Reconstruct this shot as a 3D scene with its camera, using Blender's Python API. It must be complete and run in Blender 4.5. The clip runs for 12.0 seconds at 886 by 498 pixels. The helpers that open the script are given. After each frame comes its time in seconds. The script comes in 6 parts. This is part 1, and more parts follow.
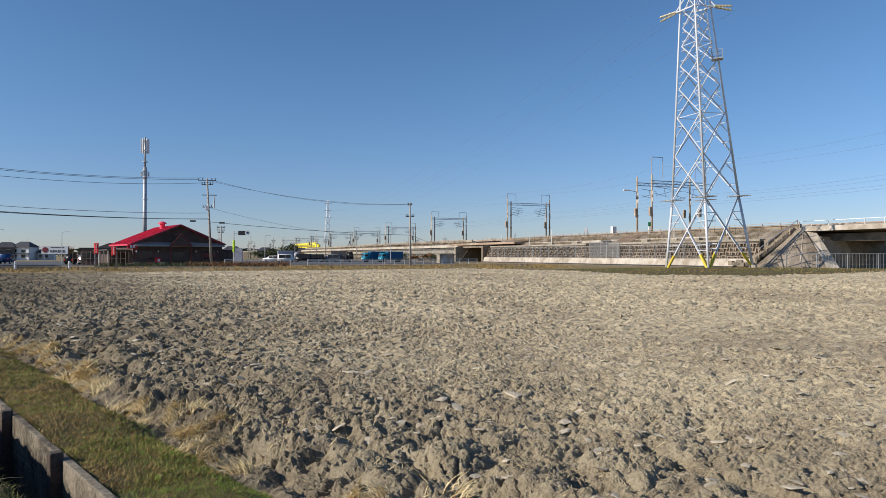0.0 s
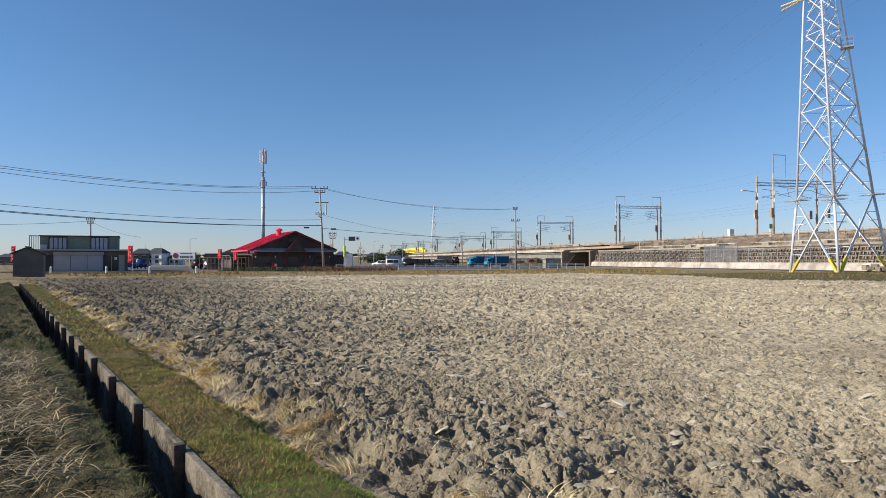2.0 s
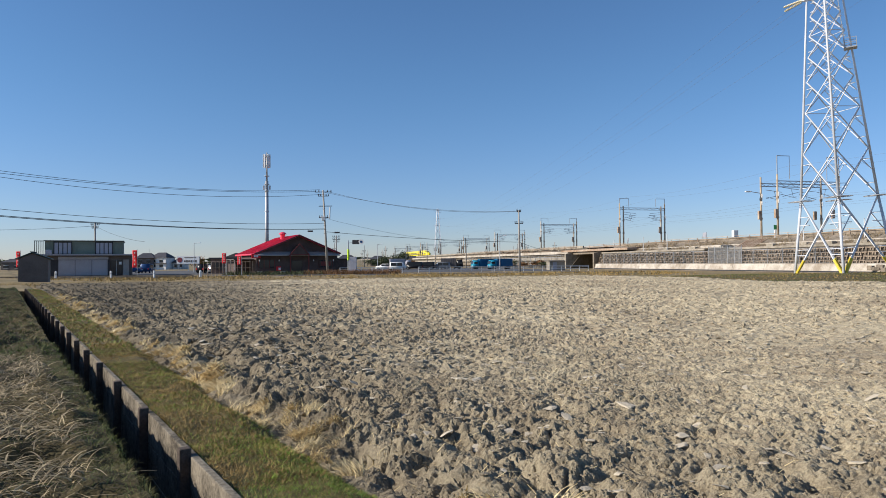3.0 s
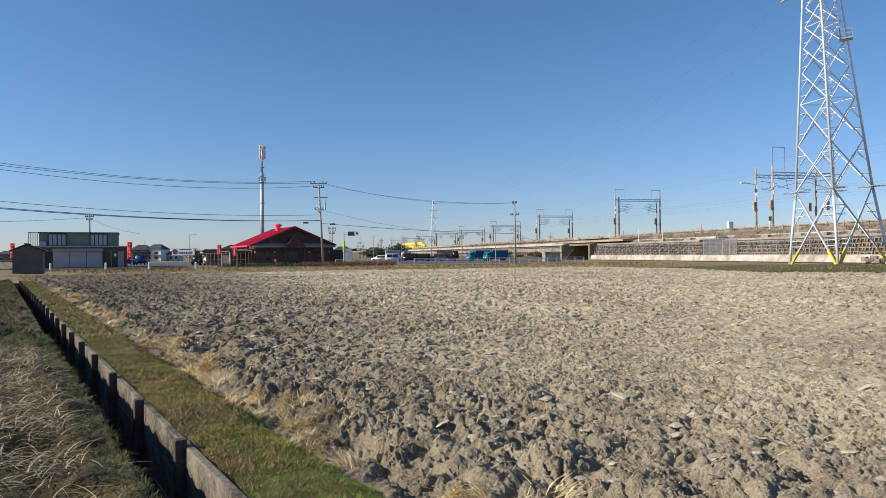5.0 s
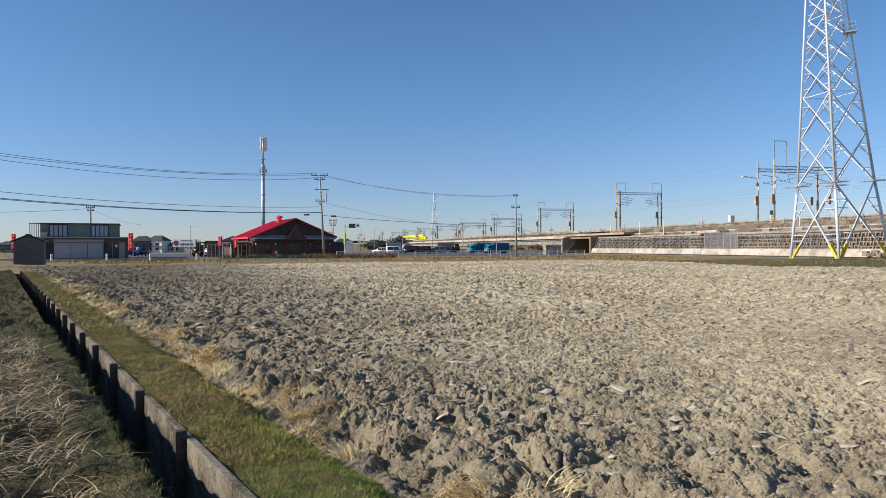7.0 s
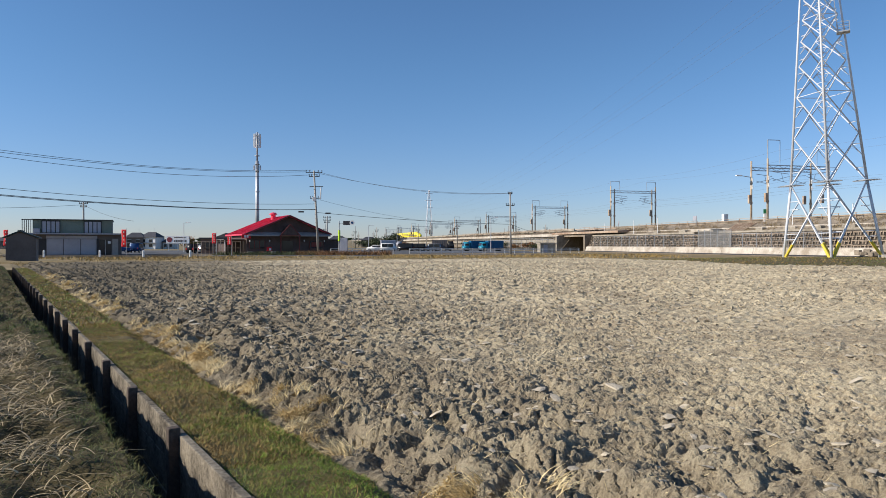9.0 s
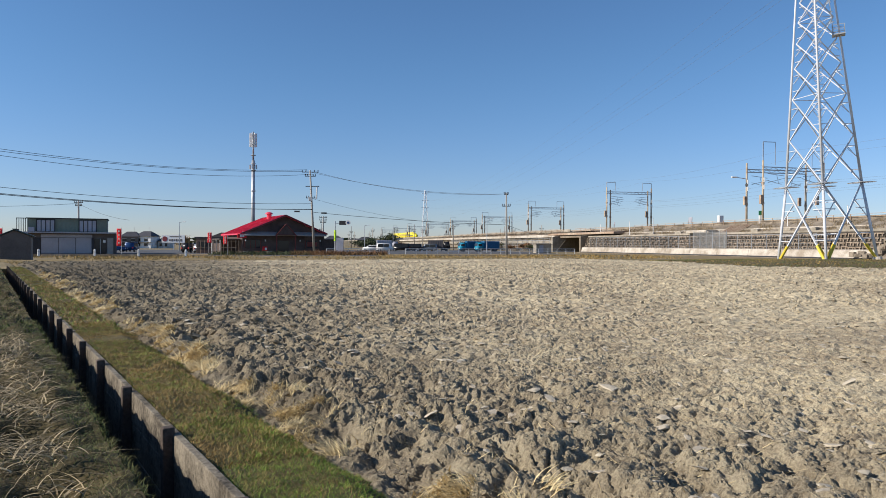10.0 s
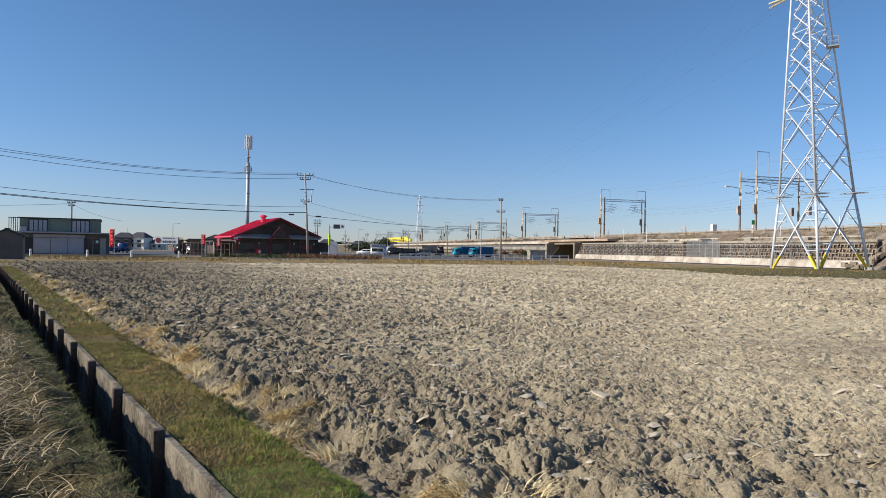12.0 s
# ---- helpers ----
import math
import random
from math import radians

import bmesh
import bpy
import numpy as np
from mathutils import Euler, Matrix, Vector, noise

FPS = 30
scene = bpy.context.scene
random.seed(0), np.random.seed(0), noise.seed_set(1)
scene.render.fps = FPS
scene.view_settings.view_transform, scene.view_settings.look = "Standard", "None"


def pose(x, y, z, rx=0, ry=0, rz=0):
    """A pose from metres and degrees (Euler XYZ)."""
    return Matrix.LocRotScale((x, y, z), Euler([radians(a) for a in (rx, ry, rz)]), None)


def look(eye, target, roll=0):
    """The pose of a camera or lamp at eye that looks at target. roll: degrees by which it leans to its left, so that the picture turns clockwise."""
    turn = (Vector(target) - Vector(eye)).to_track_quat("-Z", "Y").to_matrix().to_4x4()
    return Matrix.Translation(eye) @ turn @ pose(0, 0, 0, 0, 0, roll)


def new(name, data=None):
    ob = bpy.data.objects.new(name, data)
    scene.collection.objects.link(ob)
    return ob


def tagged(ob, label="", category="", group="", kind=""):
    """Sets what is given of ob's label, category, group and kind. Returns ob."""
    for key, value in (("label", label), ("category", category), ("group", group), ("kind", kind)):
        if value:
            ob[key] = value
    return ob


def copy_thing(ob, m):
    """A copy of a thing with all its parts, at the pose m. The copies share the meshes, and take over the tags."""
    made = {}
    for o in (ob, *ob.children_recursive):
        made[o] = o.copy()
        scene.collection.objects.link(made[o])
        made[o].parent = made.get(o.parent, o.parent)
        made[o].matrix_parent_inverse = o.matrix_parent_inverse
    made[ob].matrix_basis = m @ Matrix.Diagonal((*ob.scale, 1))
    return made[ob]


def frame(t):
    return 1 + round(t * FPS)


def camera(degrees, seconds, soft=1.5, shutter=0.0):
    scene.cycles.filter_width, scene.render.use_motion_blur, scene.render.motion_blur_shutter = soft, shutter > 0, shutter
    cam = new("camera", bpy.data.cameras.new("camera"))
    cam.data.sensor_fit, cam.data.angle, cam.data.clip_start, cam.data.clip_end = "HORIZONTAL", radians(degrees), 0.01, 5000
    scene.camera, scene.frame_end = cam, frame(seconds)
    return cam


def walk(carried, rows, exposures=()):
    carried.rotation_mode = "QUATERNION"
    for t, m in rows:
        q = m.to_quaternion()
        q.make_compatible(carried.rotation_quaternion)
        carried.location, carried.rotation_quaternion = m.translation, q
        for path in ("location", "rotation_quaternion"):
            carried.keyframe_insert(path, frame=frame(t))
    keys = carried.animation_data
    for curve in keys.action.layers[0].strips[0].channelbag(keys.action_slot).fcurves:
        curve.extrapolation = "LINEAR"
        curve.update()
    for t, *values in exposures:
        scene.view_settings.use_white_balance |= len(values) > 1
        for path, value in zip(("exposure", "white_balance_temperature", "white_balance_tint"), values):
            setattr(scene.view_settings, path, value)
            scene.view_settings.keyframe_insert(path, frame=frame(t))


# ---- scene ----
cam = camera(66.0, 12.0, soft=0.3)

PATH = [
    (0.0, -0.038, -0.036, 1.512, 90.534, -0.031, -8.217),
    (0.5, -0.006, -0.019, 1.505, 90.395, 0.289, -4.401),
    (1.0, -0.002, -0.012, 1.506, 90.664, -0.083, -2.506),
    (1.5, -0.005, -0.006, 1.502, 90.772, -0.179, -0.176),
    (2.0, -0.005, -0.004, 1.502, 90.934, 0.100, 0.638),
    (2.5, -0.008, -0.010, 1.506, 91.157, 0.294, 1.058),
    (3.0, -0.008, -0.006, 1.504, 91.175, 0.411, 0.950),
    (5.0, -0.005, -0.003, 1.500, 90.460, 0.462, 0.594),
    (5.5, -0.006, -0.004, 1.499, 90.237, 0.174, 0.659),
    (6.0, -0.003, -0.003, 1.500, 90.123, 0.220, 0.699),
    (6.5, -0.003, -0.001, 1.500, 89.973, 0.228, 0.692),
    (7.0, -0.004, 0.006, 1.499, 89.837, 0.202, 0.667),
    (9.0, -0.002, 0.004, 1.501, 89.630, 0.008, 0.199),
    (9.5, 0.000, 0.000, 1.500, 89.620, 0.000, 0.009),
    (10.0, 0.003, -0.001, 1.503, 89.655, -0.217, -0.134),
    (10.5, 0.003, -0.009, 1.504, 89.892, -0.675, -0.159),
    (11.0, 0.001, -0.010, 1.501, 89.918, -0.741, -0.270),
    (11.5, 0.007, -0.016, 1.503, 89.984, -0.757, -0.387),
    (12.0, 0.003, -0.014, 1.504, 90.087, -0.976, -0.630),
]
walk(cam, [(t, pose(*p)) for t, *p in PATH], [(0.0, 0.12, 6250, 12), (1.5, 0.27, 6200, 12), (12.0, 0.27, 6200, 12)])

# ---------- world, sun, exposure ----------
SUN_AZ = -102.0      # degrees from straight ahead, negative is to the left
SUN_EL = 28.0
world = bpy.data.worlds.new("world")
scene.world = world
world.use_nodes = True
wn = world.node_tree.nodes
sky = wn.new("ShaderNodeTexSky")
sky.sky_type = "NISHITA"
sky.sun_disc = False
sky.sun_elevation = radians(SUN_EL)
sky.sun_rotation = radians(SUN_AZ)
sky.air_density, sky.dust_density, sky.ozone_density = 1.0, 0.12, 4.0
# pale lavender haze low in the sky, clearer blue above
coord = wn.new("ShaderNodeTexCoord")
split = wn.new("ShaderNodeSeparateXYZ")
world.node_tree.links.new(coord.outputs["Generated"], split.inputs[0])
rise = wn.new("ShaderNodeMapRange")
rise.interpolation_type = "SMOOTHSTEP"
rise.inputs[1].default_value, rise.inputs[2].default_value = 0.0, 0.28
world.node_tree.links.new(split.outputs[2], rise.inputs[0])
hue = wn.new("ShaderNodeMix")
hue.data_type = "RGBA"
hue.inputs[6].default_value, hue.inputs[7].default_value = (0.83, 0.87, 1.07, 1), (0.79, 0.965, 1.07, 1)
world.node_tree.links.new(rise.outputs[0], hue.inputs[0])
tint = wn.new("ShaderNodeMix")
tint.data_type, tint.blend_type = "RGBA", "MULTIPLY"
tint.inputs[0].default_value = 1.0
world.node_tree.links.new(sky.outputs[0], tint.inputs[6])
world.node_tree.links.new(hue.outputs[2], tint.inputs[7])
world.node_tree.links.new(tint.outputs[2], wn["Background"].inputs[0])
wn["Background"].inputs[1].default_value = 0.091
sun = new("sun", bpy.data.lights.new("sun", "SUN"))
sun.data.energy, sun.data.angle, sun.data.color = 5.0, radians(0.5), (1.0, 0.90, 0.75)
sun_dir = Vector((math.sin(radians(SUN_AZ)) * math.cos(radians(SUN_EL)), math.cos(radians(SUN_AZ)) * math.cos(radians(SUN_EL)), math.sin(radians(SUN_EL))))
sun.matrix_world = look(sun_dir * 50, (0, 0, 0))


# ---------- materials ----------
def damp_and_shade(m, dark=0.55, reach=11.0):
    """Soil that is freshly turned and moister, so darker and greyer, along the far verge; furrow shade is painted in
    with it.
    """
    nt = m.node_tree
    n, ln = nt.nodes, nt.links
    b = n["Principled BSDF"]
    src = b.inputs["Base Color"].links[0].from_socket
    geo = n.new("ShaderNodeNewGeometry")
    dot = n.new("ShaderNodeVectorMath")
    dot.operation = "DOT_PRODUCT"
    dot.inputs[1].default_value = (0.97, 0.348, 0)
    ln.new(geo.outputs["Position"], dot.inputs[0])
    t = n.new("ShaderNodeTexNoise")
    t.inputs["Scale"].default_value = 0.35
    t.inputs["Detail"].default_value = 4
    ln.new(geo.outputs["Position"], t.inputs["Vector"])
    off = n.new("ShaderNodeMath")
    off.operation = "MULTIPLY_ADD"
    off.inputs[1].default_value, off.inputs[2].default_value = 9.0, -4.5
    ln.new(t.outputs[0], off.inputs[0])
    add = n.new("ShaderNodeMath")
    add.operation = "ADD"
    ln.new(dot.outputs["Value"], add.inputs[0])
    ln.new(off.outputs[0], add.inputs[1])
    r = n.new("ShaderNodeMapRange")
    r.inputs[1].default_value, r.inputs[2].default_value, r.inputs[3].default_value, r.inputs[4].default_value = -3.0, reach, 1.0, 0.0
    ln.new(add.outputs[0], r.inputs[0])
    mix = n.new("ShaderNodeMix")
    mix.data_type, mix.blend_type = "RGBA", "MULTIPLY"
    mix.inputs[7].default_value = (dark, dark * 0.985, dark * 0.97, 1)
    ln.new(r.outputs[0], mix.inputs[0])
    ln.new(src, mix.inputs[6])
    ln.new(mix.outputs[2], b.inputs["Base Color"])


def mat(name, col, rough=0.8, metal=0.0, var=0.25, scale=3.0, fine=40.0, bump=0.2, island=0.0, col2=None, big=0.15, dist=0.02, grit=0.6):
    """A surface with broad and fine variation of its colour, roughness and relief, at world size."""
    m = bpy.data.materials.new(name)
    m.use_nodes = True
    nt = m.node_tree
    n, ln = nt.nodes, nt.links
    b = n["Principled BSDF"]
    geo = n.new("ShaderNodeNewGeometry")
    col2 = col2 or tuple(c * (1 - var) for c in col)
    mixes = []
    src = None
    for sc, lo, hi in ((big, 0.38, 0.62), (scale, 0.38, 0.62), (fine, 0.36 if grit < 0.65 else 0.42, 0.64 if grit < 0.65 else 0.58)):
        t = n.new("ShaderNodeTexNoise")
        t.inputs["Scale"].default_value = sc
        t.inputs["Detail"].default_value = 5
        t.inputs["Roughness"].default_value = grit
        ln.new(geo.outputs["Position"], t.inputs["Vector"])
        r = n.new("ShaderNodeMapRange")
        r.inputs[1].default_value, r.inputs[2].default_value = lo, hi
        ln.new(t.outputs[0], r.inputs[0])
        mixes.append((t, r))
    add = n.new("ShaderNodeMath")
    add.operation = "ADD"
    ln.new(mixes[0][1].outputs[0], add.inputs[0])
    ln.new(mixes[1][1].outputs[0], add.inputs[1])
    add2 = n.new("ShaderNodeMath")
    add2.operation = "ADD"
    ln.new(add.outputs[0], add2.inputs[0])
    ln.new(mixes[2][1].outputs[0], add2.inputs[1])
    last = n.new("ShaderNodeMapRange")
    last.inputs[1].default_value, last.inputs[2].default_value = 0.6, 2.4
    ln.new(add2.outputs[0], last.inputs[0])
    fac = last.outputs[0]
    if island:
        mx = n.new("ShaderNodeMix")
        mx.inputs[0].default_value = island
        ln.new(fac, mx.inputs[2])
        ln.new(geo.outputs["Random Per Island"], mx.inputs[3])
        fac = mx.outputs[0]
    mix = n.new("ShaderNodeMix")
    mix.data_type = "RGBA"
    mix.inputs[6].default_value, mix.inputs[7].default_value = (*col2, 1), (*col, 1)
    ln.new(fac, mix.inputs[0])
    ln.new(mix.outputs[2], b.inputs["Base Color"])
    b.inputs["Roughness"].default_value = rough
    b.inputs["Metallic"].default_value = metal
    b.inputs["Specular IOR Level"].default_value = 0.35
    if bump:
        bp = n.new("ShaderNodeBump")
        bp.inputs["Strength"].default_value = bump
        bp.inputs["Distance"].default_value = dist
        ln.new(mixes[2][0].outputs[0], bp.inputs["Height"])
        ln.new(bp.outputs[0], b.inputs["Normal"])
    return m


SOIL = mat("dry_clay_soil", (0.61, 0.52, 0.35), 0.95, scale=2.2, fine=48, bump=1.0, col2=(0.31, 0.25, 0.165), dist=0.03, grit=0.66)
CLOD = mat("clay_clod", (0.60, 0.515, 0.355), 0.95, scale=6, fine=55, bump=1.0, island=0.45, col2=(0.30, 0.24, 0.16), dist=0.025, grit=0.66)
# Clod and furrow shade on the verge side goes into these colours as well.
damp_and_shade(SOIL, 0.33, 7.5)
damp_and_shade(CLOD, 0.35, 7.5)
EARTH = mat("dry_grassland_earth", (0.30, 0.22, 0.11), 0.95, scale=0.6, fine=9, bump=0.4, col2=(0.15, 0.12, 0.05), big=0.06)
VERGE = mat("verge_turf", (0.15, 0.105, 0.04), 0.95, scale=1.2, fine=50, bump=0.6, col2=(0.075, 0.07, 0.025))
GRASS = mat("green_brown_grass", (0.20, 0.16, 0.06), 0.7, scale=0.8, fine=3, bump=0, island=0.45, col2=(0.06, 0.12, 0.02), big=0.35)
STRAW = mat("dry_straw", (0.86, 0.71, 0.40), 0.7, scale=1.5, fine=20, bump=0, island=0.6, col2=(0.50, 0.37, 0.17))
DRY = mat("dead_long_grass", (0.34, 0.25, 0.13), 0.75, scale=1.5, fine=8, bump=0, island=0.7, col2=(0.08, 0.06, 0.03))
BANK = mat("dark_bank_turf", (0.10, 0.075, 0.03), 0.95, scale=1.6, fine=50, bump=0.7, col2=(0.035, 0.032, 0.012))
ASPHALT = mat("worn_asphalt", (0.13, 0.13, 0.13), 0.9, scale=1.5, fine=80, bump=0.3, col2=(0.07, 0.07, 0.072))
CONC = mat("weathered_concrete", (0.40, 0.355, 0.285), 0.9, scale=1.5, fine=25, bump=0.4, col2=(0.20, 0.175, 0.135))
CONC_PALE = mat("pale_concrete", (0.58, 0.53, 0.45), 0.9, scale=0.8, fine=12, bump=0.25, col2=(0.29, 0.24, 0.18))
CONC_DARK = mat("stained_concrete", (0.31, 0.26, 0.20), 0.95, scale=0.7, fine=6, bump=0.4, col2=(0.13, 0.105, 0.075), big=0.2)
CRIB = mat("brown_weathered_crib", (0.36, 0.29, 0.22), 0.95, scale=0.9, fine=7, bump=0.4, col2=(0.16, 0.12, 0.085))
STEEL_WHITE = mat("white_painted_steel", (0.68, 0.70, 0.73), 0.45, var=0.15, scale=0.5, fine=20, bump=0.05)
YELLOW = mat("yellow_guard_paint", (0.80, 0.60, 0.06), 0.5, var=0.2, bump=0.05)
GALV = mat("galvanised_steel", (0.50, 0.51, 0.52), 0.5, 0.5, var=0.3, scale=0.8, fine=25, bump=0.05)
RUSTY = mat("rust_stained_steel", (0.55, 0.45, 0.34), 0.7, 0.1, scale=1.2, fine=14, bump=0.1, col2=(0.30, 0.19, 0.12))
POLE_CONC = mat("grey_pole_concrete", (0.40, 0.37, 0.33), 0.85, scale=0.8, fine=20, bump=0.15, col2=(0.27, 0.25, 0.22))
DARK = mat("dark_metal", (0.05, 0.05, 0.055), 0.6, 0.2, var=0.3, bump=0.05)
WIRE = mat("black_cable", (0.035, 0.035, 0.04), 0.6, bump=0)
WIRE_GREY = mat("grey_conductor", (0.16, 0.17, 0.19), 0.6, bump=0)
RED_ROOF = mat("red_metal_roofing", (0.82, 0.07, 0.125), 0.5, scale=0.6, fine=8, bump=0.05, var=0.2)
DARK_WOOD = mat("dark_brown_boarding", (0.13, 0.092, 0.08), 0.8, scale=0.8, fine=12, bump=0.2, var=0.5)
GREY_BAND = mat("grey_awning_metal", (0.36, 0.345, 0.32), 0.7, bump=0.1)
GLASS_DARK = mat("dark_window_glass", (0.03, 0.035, 0.04), 0.08, bump=0, var=0.1)
GREEN_CLAD = mat("grey_green_cladding", (0.22, 0.26, 0.205), 0.7, scale=0.5, fine=6, bump=0.1, var=0.2)
GREY_SHUT = mat("grey_steel_shutter", (0.42, 0.42, 0.46), 0.55, 0.1, scale=0.5, fine=8, bump=0.1, var=0.2)
GREY_DARK = mat("dark_grey_siding", (0.15, 0.13, 0.12), 0.75, scale=0.7, fine=10, bump=0.1, var=0.35)
ROOF_TEAL = mat("dark_teal_roof", (0.06, 0.085, 0.08), 0.6, bump=0.1)
WHITE = mat("white_paint", (0.78, 0.78, 0.76), 0.5, var=0.12, scale=1, fine=15, bump=0.05)
CREAM = mat("pale_house_wall", (0.62, 0.60, 0.56), 0.85, var=0.2, scale=0.6, fine=9, bump=0.1)
TILE_DARK = mat("dark_roof_tiles", (0.075, 0.075, 0.085), 0.7, var=0.35, scale=1, fine=6, bump=0.3)
BLUE_VAN = mat("blue_truck_paint", (0.02, 0.30, 0.46), 0.4, var=0.2, bump=0.02)
BLUE_DEEP = mat("deep_blue_body", (0.012, 0.12, 0.25), 0.45, var=0.3, bump=0.05)
NAVY = mat("navy_car_paint", (0.03, 0.075, 0.19), 0.25, 0.2, var=0.15, bump=0)
BLACK_CAR = mat("black_car_paint", (0.02, 0.02, 0.023), 0.25, var=0.2, bump=0)
SILVER = mat("silver_car_paint", (0.42, 0.43, 0.45), 0.3, 0.5, var=0.1, bump=0)
RUBBER = mat("tyre_rubber", (0.025, 0.025, 0.025), 0.9, bump=0.1)
RED_FLAG = mat("red_banner_cloth", (0.70, 0.03, 0.035), 0.8, var=0.15, bump=0.05)
HIVIS = mat("fluorescent_yellow_sleeve", (0.62, 0.85, 0.04), 0.5, var=0.08, bump=0)
TRAIN_Y = mat("glossy_yellow_train_paint", (0.90, 0.72, 0.015), 0.3, var=0.06, scale=0.4, fine=3, bump=0)
TRAIN_B = mat("navy_train_stripe", (0.02, 0.03, 0.11), 0.35, var=0.1, bump=0)
LEAF = mat("dark_shrub_leaves", (0.10, 0.11, 0.05), 0.8, island=0.6, bump=0, col2=(0.03, 0.045, 0.015))
BARK = mat("bare_brown_bark", (0.16, 0.12, 0.09), 0.9, bump=0.2)
BALLAST = mat("grey_brown_ballast", (0.33, 0.29, 0.24), 0.95, scale=2, fine=12, bump=0.5, col2=(0.18, 0.155, 0.125))
WEEDY = mat("weedy_brown_slope", (0.15, 0.12, 0.085), 0.95, scale=0.5, fine=3, bump=0.6, col2=(0.065, 0.06, 0.035), big=0.08)
PINK_STAIN = mat("rust_red_weeds", (0.26, 0.13, 0.06), 0.9, island=0.6, bump=0, col2=(0.14, 0.085, 0.035))
GLASS_MESH = mat("grey_wire_mesh", (0.36, 0.36, 0.35), 0.6, 0.3, bump=0)


# ---------- mesh helpers ----------
def box(bm, c, s, rz=0.0, bevel=0.0):
    m = Matrix.Translation(c) @ Matrix.Rotation(radians(rz), 4, "Z") @ Matrix.Diagonal((*s, 1))
    r = bmesh.ops.create_cube(bm, size=1, matrix=m)
    if bevel:
        es = {e for v in r["verts"] for e in v.link_edges}
        bmesh.ops.bevel(bm, geom=list(es), offset=bevel, segments=2, affect="EDGES", profile=0.5)
    return bm


def rod(bm, p, q, r0, r1=None, seg=8):
    p, q = Vector(p), Vector(q)
    d = q - p
    m = Matrix.Translation((p + q) / 2) @ d.to_track_quat("Z", "Y").to_matrix().to_4x4()
    bmesh.ops.create_cone(bm, cap_ends=True, segments=seg, radius1=r0, radius2=r0 if r1 is None else r1, depth=d.length, matrix=m)
    return bm


def bar(bm, p, q, w, h=None):
    """A steel section from p to q."""
    p, q = Vector(p), Vector(q)
    d = q - p
    m = Matrix.Translation((p + q) / 2) @ d.to_track_quat("Z", "Y").to_matrix().to_4x4() @ Matrix.Diagonal((w, h or w, d.length, 1))
    bmesh.ops.create_cube(bm, size=1, matrix=m)
    return bm


def prism(bm, pts, offset):
    """A closed solid: the polygon pts, pushed along offset."""
    a = [bm.verts.new(p) for p in pts]
    b = [bm.verts.new(Vector(p) + Vector(offset)) for p in pts]
    bm.faces.new(a[::-1])
    bm.faces.new(b)
    for i in range(len(a)):
        j = (i + 1) % len(a)
        bm.faces.new((a[i], a[j], b[j], b[i]))
    return bm


def part(name, bm, material, parent=None, label="", smooth=False):
    bmesh.ops.recalc_face_normals(bm, faces=bm.faces)
    me = bpy.data.meshes.new(name)
    bm.to_mesh(me)
    bm.free()
    me.materials.append(material)
    if smooth:
        me.polygons.foreach_set("use_smooth", [True] * len(me.polygons))
    ob = new(name, me)
    if parent is not None:
        ob.parent = parent
    if label:
        ob["label"] = label
    return ob


def thing(name, at, rz=0.0, label="", category="", group="", kind=""):
    ob = new(name)
    ob.matrix_basis = pose(at[0], at[1], at[2], 0, 0, rz)
    return tagged(ob, label, category, group, kind)


def solid(name, verts, faces, material, smooth=False):
    me = bpy.data.meshes.new(name)
    me.from_pydata(verts, [], faces)
    me.materials.append(material)
    if smooth:
        me.polygons.foreach_set("use_smooth", [True] * len(me.polygons))
    return new(name, me)


def B():
    return bmesh.new()


# ---------- plan ----------
# the ditch runs along U; N points from it into the field; both meet under the camera
U, N = np.array((-0.556, 0.831)), np.array((0.831, 0.556))
LOW = -0.22         # level of the land beyond the field


def sn(s, n, z=0.0):
    return (s * U[0] + n * N[0], s * U[1] + n * N[1], z)


def track_x(y):
    """The middle of the railway, which runs straight, away to the left."""
    return 54.8 - 0.2525 * (y - 135)


def track(y, off=0.0, z=0.0):
    t = Vector((track_x(y + 1) - track_x(y - 1), 2, 0)).normalized()
    return Vector((track_x(y), y, 0)) + Vector((t.y, -t.x, 0)) * off + Vector((0, 0, z))


def track_turn(y):
    return math.degrees(math.atan2(-(track_x(y + 1) - track_x(y - 1)), 2))


# ---------- noise on arrays ----------
def rnd(ix, iy, k):
    h = (ix.astype(np.int64) * 374761393 + iy.astype(np.int64) * 668265263 + k * 1274126177) & 0xFFFFFFFF
    h = ((h ^ (h >> 13)) * 1274126177) & 0xFFFFFFFF
    return ((h ^ (h >> 16)) & 0xFFFFFF) / 0xFFFFFF


def smooth_noise(x, y, size, k=0):
    x, y = x / size, y / size
    ix, iy = np.floor(x), np.floor(y)
    fx, fy = x - ix, y - iy
    fx, fy = fx * fx * (3 - 2 * fx), fy * fy * (3 - 2 * fy)
    a, b, c, d = rnd(ix, iy, k), rnd(ix + 1, iy, k), rnd(ix, iy + 1, k), rnd(ix + 1, iy + 1, k)
    return (a * (1 - fx) + b * fx) * (1 - fy) + (c * (1 - fx) + d * fx) * fy - 0.5


